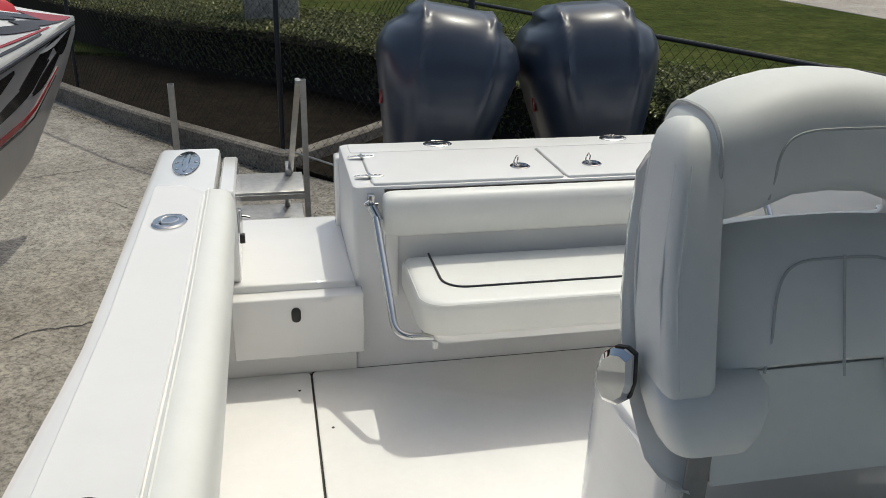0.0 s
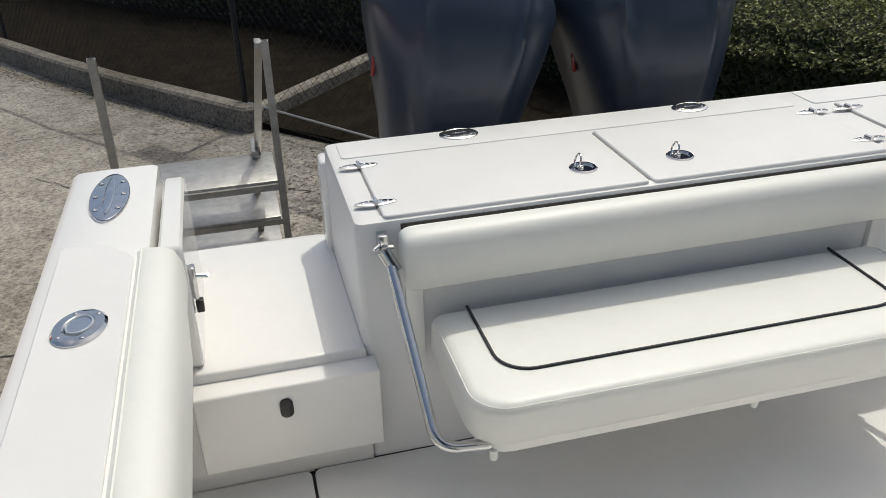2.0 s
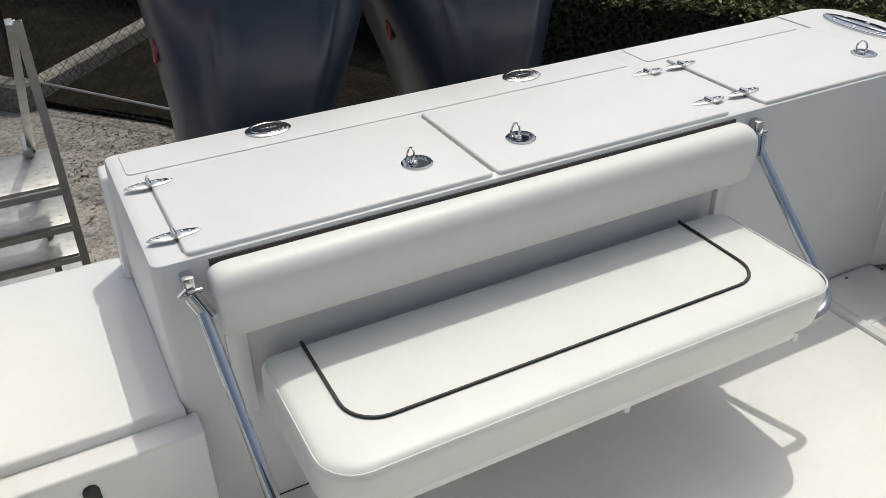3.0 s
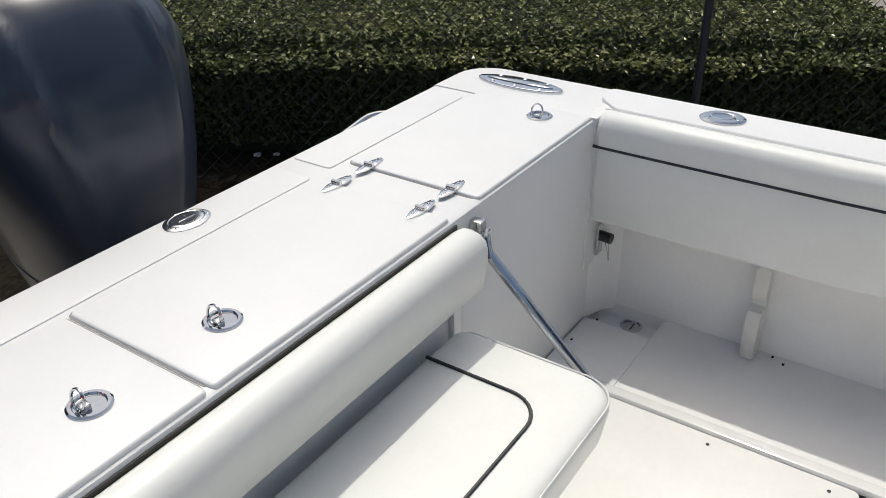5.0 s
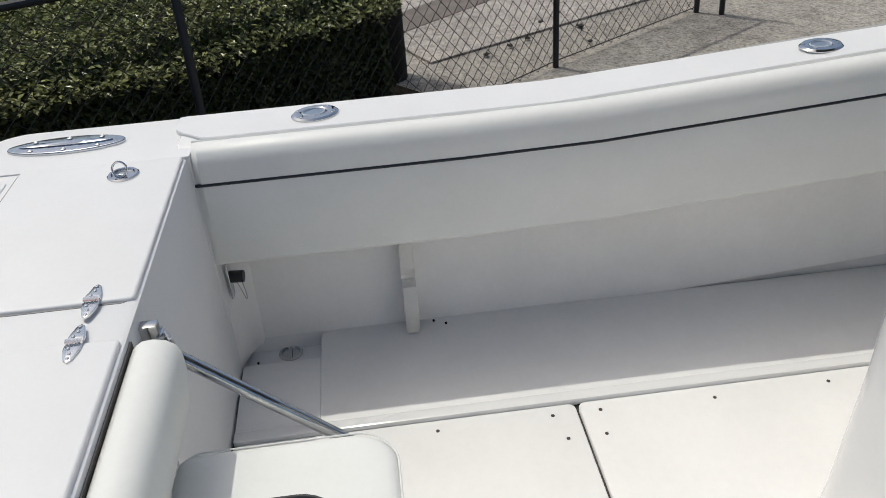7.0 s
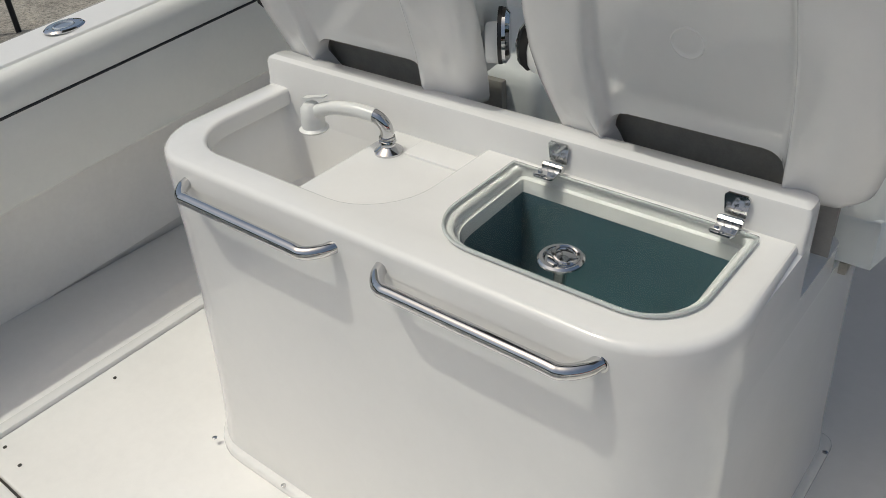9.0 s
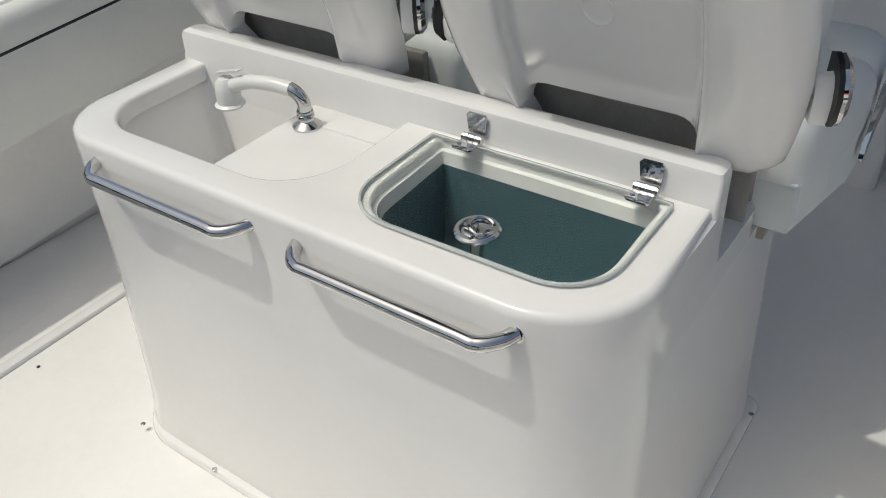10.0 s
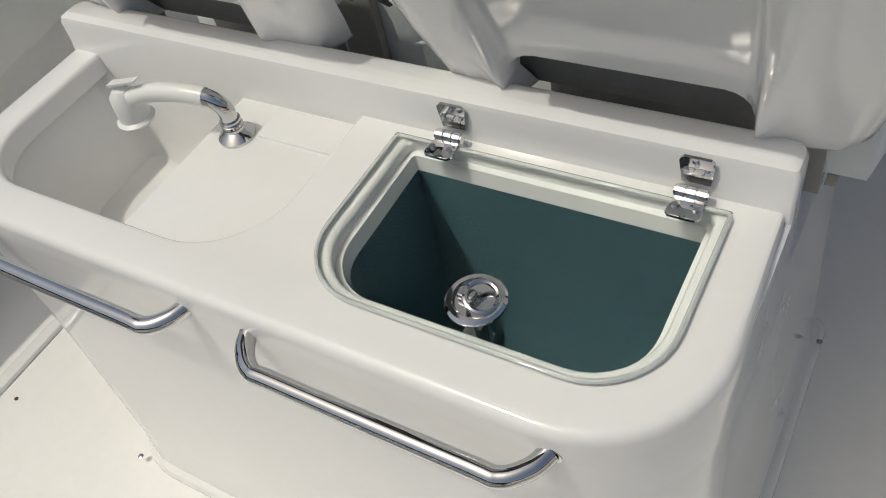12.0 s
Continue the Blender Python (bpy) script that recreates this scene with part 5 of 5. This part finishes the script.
hull_stripe("black_flash", 0.012, 0.060, 0.10, 0.42, HULL_BLACK)
hull_stripe("black_flash", 0.045, 0.15, 0.03, 0.20, HULL_BLACK, bend=0.22)
hull_stripe("black_flash", 0.035, 0.12, 0.26, 0.42, HULL_BLACK, bend=0.10)
hull_stripe("black_flash", 0.075, 0.24, 0.22, 0.34, HULL_BLACK, bend=0.22)
hull_stripe("black_flash", 0.16, 0.30, 0.06, 0.22, HULL_BLACK, bend=0.10)
hull_stripe("dark_red_flash", 0.05, 0.40, 0.52, 0.585, HULL_RED, bend=0.30)
hull_stripe("black_flash", 0.055, 0.40, 0.60, 0.625, HULL_BLACK, bend=0.30)
hull_stripe("white_flash", 0.02, 0.10, 0.06, 0.12, HULL_WHITE, 0.008)


def deck_flash(f0, f1, u0, u1, mat, name):
    bm = bmesh.new()
    top, bot = [], []
    for k in range(11):
        q = k / 10
        f = f0 + (f1 - f0) * q
        y, c, hw = other_station(f)
        zs = 0.655 - fall(f)
        for lst, u in ((top, u0), (bot, u0 + (u1 - u0) * (1 - q) ** 0.6)):
            w = abs(u)
            z = zs + deck_rise(f, w) + 0.005
            lst.append((c + hw * u, y, z))
    for lst in (top, bot):
        lst[:] = [bm.verts.new(p) for p in lst]
    for k in range(10):
        bm.faces.new((top[k], top[k + 1], bot[k + 1], bot[k]))
    res = bmesh.ops.extrude_face_region(bm, geom=list(bm.faces))
    bmesh.ops.translate(bm, verts=[v for v in res["geom"] if isinstance(v, bmesh.types.BMVert)], vec=(0.002, 0, 0.005))
    part(name, bm, mat, other)


deck_flash(0.008, 0.075, 0.25, 0.98, HULL_RED, "red_deck_flash")
deck_flash(0.022, 0.115, 0.62, 0.90, HULL_BLACK, "black_deck_flash")
deck_flash(0.045, 0.150, 0.40, 0.60, HULL_BLACK, "black_deck_flash")
deck_flash(0.075, 0.190, 0.70, 0.86, HULL_BLACK, "black_deck_flash")
deck_flash(0.060, 0.210, 0.885, 0.925, HULL_RED, "red_deck_flash")
deck_flash(0.085, 0.240, 0.945, 0.985, HULL_BLACK, "black_deck_flash")
deck_flash(0.100, 0.260, 0.50, 0.60, HULL_BLACK, "black_deck_flash")
cov = []
for f in (0.075, 0.10, 0.16, 0.26, 0.45, 0.7, 1.0):
    y, c, hw = other_station(f)
    k = hw * 0.30
    z = 0.655 - fall(f) + deck_rise(f, 0.30)
    h = 0.05 + 0.16 * min(1, f / 0.4)
    cov.append([(c - k, y, z), (c - k * 0.6, y, z + h * 0.7), (c, y, z + h), (c + k * 0.6, y, z + h * 0.7), (c + k, y, z), (c, y, z - 0.02)])
part("cover", stack(cov), RED, other, "red canvas cover", 0.9)
for y in (3.2, 5.4):
    part("stand_block", box(-2.45, -1.9, y - 0.12, y + 0.12, GROUND - 0.09, -0.42, 0.01), KERB, other)

other.location = (-2.29, 5.0, GROUND + 0.08)

# ---- ground, kerbs, bed, lawn ----
FENCE = [(1.75, 12.2), (2.48, 10.0), (3.48, 7.2), (4.00, 5.76), (5.01, 3.69), (6.87, 1.37), (7.86, -0.12)]
SIDE_FENCE = [(-4.5, 15.2), (-1.98, 11.5), (-1.20, 10.40), (-0.50, 9.42), (0.40, 8.33), (1.12, 7.42), (1.75, 6.62)]
ground = solo("ground", box(-400, 400, -400, 400, GROUND - 0.5, GROUND), CONCRETE, "worn cracked pale concrete yard", "ground", kind="structure")


def strip(name, line, w, z0, z1, mat, label, side=1, r=0.02, kind="structure"):
    """A kerb along a plan line, w wide to one side."""
    pts = [Vector(p) for p in line]
    L = []
    for k, p in enumerate(pts):
        d = ((pts[min(k + 1, len(pts) - 1)] - p).normalized() + (p - pts[max(k - 1, 0)]).normalized()).normalized()
        n = Vector((-d.y, d.x)) * side
        L.append([(*(p), z0), (*(p + n * 0.012), z1 - r), (*(p + n * (0.012 + r)), z1), (*(p + n * (w - r)), z1), (*(p + n * w), z1 - r), (*(p + n * w), z0)])
    return solo(name, stack(L), mat, label, "kerb", kind=kind)


strip("kerb", [(-4.7, 15.2), (-2.18, 11.45), (-1.40, 10.32), (-0.73, 9.42), (-0.20, 8.78), (0.28, 8.20), (0.37, 8.11), (0.48, 8.13)], 0.17, GROUND - 0.1, GROUND + 0.20, KERB, "weathered concrete kerb beside the planting bed", 1)
strip("kerb", [(0.50, 8.16), (1.22, 8.95), (2.5, 10.4)], 0.15, GROUND - 0.1, GROUND + 0.17, KERB, "concrete kerb running behind the fence corner", 1)


def sheet(name, pts, z, mat, label, cat, n=1):
    bm = bmesh.new()
    a = [bm.verts.new((x, y, z)) for x, y in pts]
    b = [bm.verts.new((x, y, z - 0.2)) for x, y in pts]
    bm.faces.new(a)
    bm.faces.new(b[::-1])
    for k in range(len(a)):
        bm.faces.new((a[k], b[k], b[(k + 1) % len(a)], a[(k + 1) % len(a)]))
    return solo(name, bm, mat, label, cat, kind="structure")


sheet("planting_bed", [(0.47, 8.22), (1.18, 7.45), (1.75, 6.5), (2.3, 5.4), (3.2, 4.2), (4.2, 2.95), (5.2, 2.0), (6.2, 2.2), (8.2, 3.8), (5.6, 9.6), (3.2, 14.5), (-3.2, 18), (-5.0, 15.4), (-2.08, 11.5), (-1.30, 10.37), (-0.63, 9.48), (0.05, 8.66)], GROUND + 0.05, SOIL, "dark mulch planting bed under the hedge", "soil")
sheet("lawn", [(7.6, 3.9), (9.5, 4.2), (40, 14), (40, 80), (-40, 80), (-40, 24), (2.5, 13.5), (5.3, 9.0)], GROUND + 0.10, GRASS, "mown green lawn beyond the hedge", "lawn")
sheet("path", [(14.66, 12.5), (40, 12.5), (40, 34), (14.45, 26.0)], GROUND + 0.112, PAVE, "pale concrete path across the lawn", "path")
sheet("pavement", [(7.2, 2.3), (9.6, 3.4), (60, 6), (60, -8), (9.8, -2.6)], GROUND + 0.02, PAVE, "pale concrete pavement beyond the fence", "pavement")
sheet("gutter", [(7.7, 2.9), (8.0, 2.475), (9.34, 0.84), (10.3, -0.5), (11.0, -0.5), (10.04, 0.72), (8.6, 2.45), (8.25, 2.95)], GROUND + 0.026, plain("brown_asphalt", (0.19, 0.165, 0.145), 0.9, vary=0.3, scale=8, bumpy=0.6, bscale=90, bdist=0.004), "brown worn asphalt gutter strip", "gutter")

LITTER = patchy("leaf_litter", [(0.3, (0.06, 0.05, 0.038)), (0.48, (0.13, 0.108, 0.084)), (0.62, (0.30, 0.265, 0.22))], 2.6, 34)
lrng = random.Random(21)
fv, ff = [], []
for k in range(5200):
    x, y = lrng.gauss(1.35, 0.55), lrng.gauss(6.75, 0.85)
    if k % 4 == 0:
        # drift of leaves along the foot of the kerb
        w = lrng.random()
        x, y = -2.2 + 2.5 * w + abs(lrng.gauss(0, 0.14)) * -0.76, 11.3 - 3.05 * w - abs(lrng.gauss(0, 0.14)) * 0.65
    r0 = lrng.uniform(0.004, 0.015)
    a0 = lrng.uniform(0, 6.28)
    base = len(fv)
    fv += [(x + r0 * math.cos(a0 + q) * m, y + r0 * math.sin(a0 + q) * m, GROUND + 0.003 + lrng.uniform(0, 0.006)) for q, m in ((0, 1.2), (1.3, 0.6), (3.1, 1.1), (4.6, 0.5))]
    ff.append((base, base + 1, base + 2, base + 3))
raw("leaf_litter", fv, ff, LITTER, "dark dirt and dry leaf flecks", "", "stuff", ground)

# cracks in the yard: thin recessed-looking dark fillers with crooked outlines
rng = random.Random(4)


def crack(a, b, w, jit, name="crack"):
    a, b = Vector(a), Vector(b)
    d = (b - a)
    n = Vector((-d.y, d.x)).normalized()
    m = max(6, int(d.length / 0.035))
    L, off = [], 0
    for k in range(m + 1):
        off = off * 0.85 + rng.uniform(-jit, jit)
        p = a + d * k / m + n * off
        ww = w * rng.uniform(0.1, 0.8)
        L.append(((p - n * ww), (p + n * ww)))
    bm = bmesh.new()
    va = [(bm.verts.new((*l, GROUND + 0.004)), bm.verts.new((*r, GROUND + 0.004))) for l, r in L]
    for p, q in zip(va, va[1:]):
        bm.faces.new((p[0], q[0], q[1], p[1]))
    return tagged(part(name, bm, SEAM, ground), kind="")


for a, b, w, j in (((-2.0, 8.3), (-0.7, 8.6), 0.010, 0.03), ((-0.9, 8.5), (0.4, 8.2), 0.008, 0.03), ((-3.4, 4.6), (-0.4, 5.4), 0.009, 0.03), ((-2.6, 3.2), (-0.6, 2.6), 0.010, 0.035), ((-1.4, 5.2), (-1.2, 2.0), 0.007, 0.03), ((0.6, 5.6), (1.4, 7.4), 0.009, 0.03),
                   ((0.5, 6.9), (2.4, 6.0), 0.007, 0.02), ((8.3, -1.6), (10.5, 0.6), 0.010, 0.03), ((8.6, -1.0), (12.5, -2.2), 0.010, 0.03), ((7.4, 0.9), (11.5, 2.1), 0.010, 0.02), ((-1.2, 7.7), (0.5, 6.1), 0.006, 0.02)):
    crack(a, b, w, j)

# ---- chain-link fence ----
fence = tagged(new("chain_link_fence"), "black chain-link fence with round posts and top rail", "fence")


def fence_run(line, top, ends, W, STEP):
    """Posts, rails and woven wire along a plan line."""
    for x, y in ends:
        part("post", lathe([(0.024, 0.0), (0.024, top - GROUND), (0.018, top + 0.012 - GROUND), (0.0, top + 0.016 - GROUND)], (x, y, GROUND), 12), POST, fence)
    for a, b in zip(line, line[1:]):
        part("top_rail", tube([(*a, top), (*b, top)], 0.021, 10), POST, fence)
        part("tension_wire", tube([(*a, GROUND + 0.05), (*b, GROUND + 0.05)], 0.004, 6), WIRE, fence)
    spans = [math.hypot(b[0] - a[0], b[1] - a[1]) for a, b in zip(line, line[1:])]

    def at_line(s):
        for a, b, d in zip(line, line[1:], spans):
            if s <= d or b == line[-1]:
                return (a[0] + (b[0] - a[0]) * s / d, a[1] + (b[1] - a[1]) * s / d), ((b[0] - a[0]) / d, (b[1] - a[1]) / d)
            s -= d
    verts, faces = [], []
    nz = int((top - GROUND - 0.04) / STEP)
    for k in range(int(sum(spans) / STEP)):
        prev = None
        for j in range(nz + 1):
            # neighbouring wires zigzag in opposite phase and meet at the bends
            far = (j + k) % 2
            (x, y), (tx, ty) = at_line((k + far) * STEP)
            n = (-ty, tx)
            o = 0.003 if far else -0.003
            sag = 0.006 * math.sin(k * 0.37) + 0.004 * math.sin(k * 0.11 + j * 0.2)
            c = (x + n[0] * (o + sag), y + n[1] * (o + sag), GROUND + 0.03 + j * STEP + 0.004 * math.sin(k * 0.23))
            base = len(verts)
            verts += [(c[0] + tx * W, c[1] + ty * W, c[2]), (c[0] + n[0] * W, c[1] + n[1] * W, c[2]), (c[0] - tx * W, c[1] - ty * W, c[2]), (c[0] - n[0] * W, c[1] - n[1] * W, c[2])]
            if prev is not None:
                for q in range(4):
                    faces.append((prev + q, prev + (q + 1) % 4, base + (q + 1) % 4, base + q))
            prev = base
    raw("wire_mesh", verts, faces, WIRE, "black diamond wire mesh", "", "stuff", fence)


fence_run(FENCE, 0.60, FENCE[4:] + [(7.74, -0.30)], 0.0028, 0.054)
fence_run(SIDE_FENCE, 1.40, [SIDE_FENCE[0], SIDE_FENCE[1], SIDE_FENCE[4], SIDE_FENCE[-1]], 0.0022, 0.044)
part("bottom_rail", tube([(0.42, 8.27, GROUND + 0.20), (1.12, 7.40, GROUND + 0.17), (1.75, 6.60, GROUND + 0.15)], 0.009, 8), GALV, fence, "bare bottom rail")
plate = [(0.150, 8.605), (0.565, 8.095), (0.562, 8.092), (0.147, 8.602)]
solo("fence_sign", stack([[(x, y, z) for x, y in plate] for z in (0.84, 1.39)]), WHITE_PLASTIC, "plain sign plate wired to the chain-link fence", "sign")

# ---- hedge ----
FRONT = [(6.35, 2.62), (5.05, 4.80), (3.95, 6.55), (2.85, 8.45), (2.10, 9.50), (1.40, 10.55), (0.78, 11.45), (-0.14, 12.35), (-1.20, 13.40), (-2.4, 15.0), (-4.5, 18.0)]
DEEP, HTOP = 2.1, 0.02
nrng = np.random.default_rng(3)


def hedge_frame(s):
    for a, b in zip(FRONT, FRONT[1:]):
        d = math.hypot(b[0] - a[0], b[1] - a[1])
        if s <= d:
            t = ((b[0] - a[0]) / d, (b[1] - a[1]) / d)
            return (a[0] + t[0] * s, a[1] + t[1] * s), t, (t[1], -t[0])
        s -= d
    return FRONT[-1], (0, 1), (1, 0)


HLEN = sum(math.hypot(b[0] - a[0], b[1] - a[1]) for a, b in zip(FRONT, FRONT[1:]))


def hedge_top(s, u):
    """Uneven clipped top."""
    return HTOP + 0.05 * noise.noise(Vector((s * 0.9, u * 0.9, 0.3))) + 0.03 * noise.noise(Vector((s * 4, u * 4, 1.7))) + 0.02 * min(3.0, max(0, s - 6.5))


hedge = tagged(new("hedge"), "dense clipped green hedge behind the fence", "hedge")
# Solid near-black core paints the shade deep between the leaves.
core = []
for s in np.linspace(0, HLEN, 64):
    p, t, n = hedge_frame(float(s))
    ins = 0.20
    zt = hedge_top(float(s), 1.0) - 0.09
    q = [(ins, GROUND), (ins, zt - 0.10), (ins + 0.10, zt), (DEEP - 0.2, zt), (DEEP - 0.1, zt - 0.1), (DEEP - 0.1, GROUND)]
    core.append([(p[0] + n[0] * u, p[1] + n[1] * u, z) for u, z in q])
part("dark_core", stack(core), DARK_BROWN, hedge, "near-black core painting the hedge's inner shade")


def leaves(count, sample, size, name, mat, spread=0.55):
    V, F = [], []
    for _ in range(count):
        s, u, z, out = sample()
        p, t, n = hedge_frame(s)
        c = np.array((p[0] + n[0] * u, p[1] + n[1] * u, z))
        d = np.array((out[0] * t[0] + out[1] * n[0], out[0] * t[1] + out[1] * n[1], out[2])) + nrng.normal(0, spread, 3)
        d /= np.linalg.norm(d) + 1e-6
        ax = np.cross(d, nrng.normal(0, 1, 3))
        ax /= np.linalg.norm(ax) + 1e-6
        bx = np.cross(d, ax)
        L = size * nrng.uniform(0.65, 1.35)
        w = L * nrng.uniform(0.42, 0.6)
        k = len(V)
        V += [tuple(c - ax * L * 0.5), tuple(c + bx * w * 0.5 + d * 0.006), tuple(c + ax * L * 0.5), tuple(c - bx * w * 0.5 + d * 0.006), tuple(c - d * 0.006)]
        F += [(k, k + 4, k + 1), (k + 1, k + 4, k + 2), (k + 2, k + 4, k + 3), (k + 3, k + 4, k)]
    return raw(name, V, F, mat, "", "", "stuff", hedge)


def on_top():
    s = HLEN * nrng.uniform() ** 1.2
    u = nrng.uniform(-0.16, DEEP)
    return s, u, hedge_top(s, u) + nrng.normal(-0.02, 0.03), (0, 0, 1)


def on_face():
    s = (HLEN * 0.8) * nrng.uniform() ** 1.3
    z = nrng.uniform(GROUND + 0.12, HTOP + 0.04 + 0.02 * min(3.0, max(0, s - 6.5)))
    if nrng.uniform() < 0.5 * max(0, (GROUND + 0.35 - z) / 0.25):
        z = HTOP - 0.1
    if s > 6.5 and nrng.uniform() < 0.6:
        s = 6.5 * nrng.uniform()
    return s, nrng.normal(0.15, 0.025), z, (0, -1, 0)


def on_end():
    return abs(nrng.normal(0, 0.04)), nrng.uniform(0, DEEP), nrng.uniform(GROUND + 0.1, HTOP), (-1, 0, 0.2)


# Top leaves take the sunlit colour, face and end leaves the shaded one.
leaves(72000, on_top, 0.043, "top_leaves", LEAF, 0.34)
leaves(24000, on_face, 0.046, "face_leaves", SHADE_LEAF, 0.34)
leaves(3500, on_end, 0.056, "end_leaves", SHADE_LEAF)


# ---- pale pillar and dark pole beyond the hedge ----
pillar = thing("concrete_pillar", "pale square concrete pillar standing in the hedge", "pillar", (0.40, 13.1, GROUND))
part("shaft", box(0.02, 0.78, 12.8, 13.4, GROUND, 1.15, 0.02), PAVE, pillar)
part("cap", box(-0.04, 0.84, 12.74, 13.46, 1.15, 1.25, 0.02), PAVE, pillar)
pole = thing("dark_pole", "dark weathered timber pole at the hedge end", "pole", (7.00, 2.65, GROUND))
part("shaft", lathe([(0.150, 0.0), (0.143, 1.2), (0.136, 3.6), (0.10, 3.66), (0.0, 3.67)], (7.00, 2.65, GROUND), 18), DARK_BROWN, pole)

# ---- unseen dark ring far off, added all round the yard to darken reflections ----
surround = []
for k in range(97):
    a = 2 * math.pi * k / 96
    rad = 75 + 6 * noise.noise(Vector((math.cos(a) * 3, math.sin(a) * 3, 5.0)))
    h = 13 + 5 * noise.noise(Vector((math.cos(a) * 6, math.sin(a) * 6, 1.0))) + 3 * noise.noise(Vector((math.cos(a) * 23, math.sin(a) * 23, 2.0)))
    surround.append([(rad * math.cos(a), rad * math.sin(a), GROUND - 0.2), (rad * math.cos(a), rad * math.sin(a), h * 0.8), ((rad + 3) * math.cos(a), (rad + 3) * math.sin(a), h), ((rad + 8) * math.cos(a), (rad + 8) * math.sin(a), h * 0.7), ((rad + 8) * math.cos(a), (rad + 8) * math.sin(a), GROUND - 0.2)])
solo("backdrop", stack(surround, cap=False), plain("dark_surround", (0.035, 0.045, 0.02), 0.9, vary=0.5, scale=0.4), "unseen dark ring added round the yard to darken reflections", "backdrop", kind="structure")

rl = random.Random(11)
for name, x, y, s, mt, lab in (("paper_scrap", 4.22, 6.32, 0.06, WHITE_PLASTIC, "crumpled white paper scrap lying in the bed"), ("paper_scrap", 4.30, 6.22, 0.04, WHITE_PLASTIC, "crumpled white paper scrap lying in the bed"), ("paper_scrap", 3.95, 5.95, 0.035, WHITE_PLASTIC, "crumpled white paper scrap lying in the bed"),
                               ("dry_leaf", 7.55, 1.45, 0.06, DARK_BROWN, "dry brown leaf lying on the pavement"), ("dry_leaf", 7.40, 1.62, 0.05, DARK_BROWN, "dry brown leaf lying on the pavement"), ("dry_leaf", 7.25, 1.85, 0.06, DARK_BROWN, "dry brown leaf lying on the pavement"), ("dry_leaf", 7.75, 0.95, 0.07, DARK_BROWN, "dry brown leaf lying on the pavement"),
                               ("dry_leaf", 7.32, 0.98, 0.05, DARK_BROWN, "dry brown leaf lying on the pavement"), ("dry_leaf", 7.95, 1.25, 0.05, DARK_BROWN, "dry brown leaf lying on the pavement")):
    s *= 0.62
    z = GROUND + (0.05 if name == "paper_scrap" else 0.02)
    bm = bmesh.new()
    ring = [bm.verts.new((x + s * math.cos(a) * rl.uniform(0.6, 1.1), y + s * math.sin(a) * rl.uniform(0.5, 1.0), z + rl.uniform(0.002, 0.012))) for a in [2 * math.pi * k / 9 for k in range(9)]]
    low = [bm.verts.new((v.co.x, v.co.y, z)) for v in ring]
    mid = bm.verts.new((x, y, z + s * 0.25))
    for k in range(9):
        bm.faces.new((ring[k], ring[(k + 1) % 9], mid))
        bm.faces.new((ring[k], low[k], low[(k + 1) % 9], ring[(k + 1) % 9]))
    solo(name, bm, mt, lab, "litter" if name == "paper_scrap" else "leaf", "stray leaves" if name == "dry_leaf" else "paper scraps", smooth=0.2)
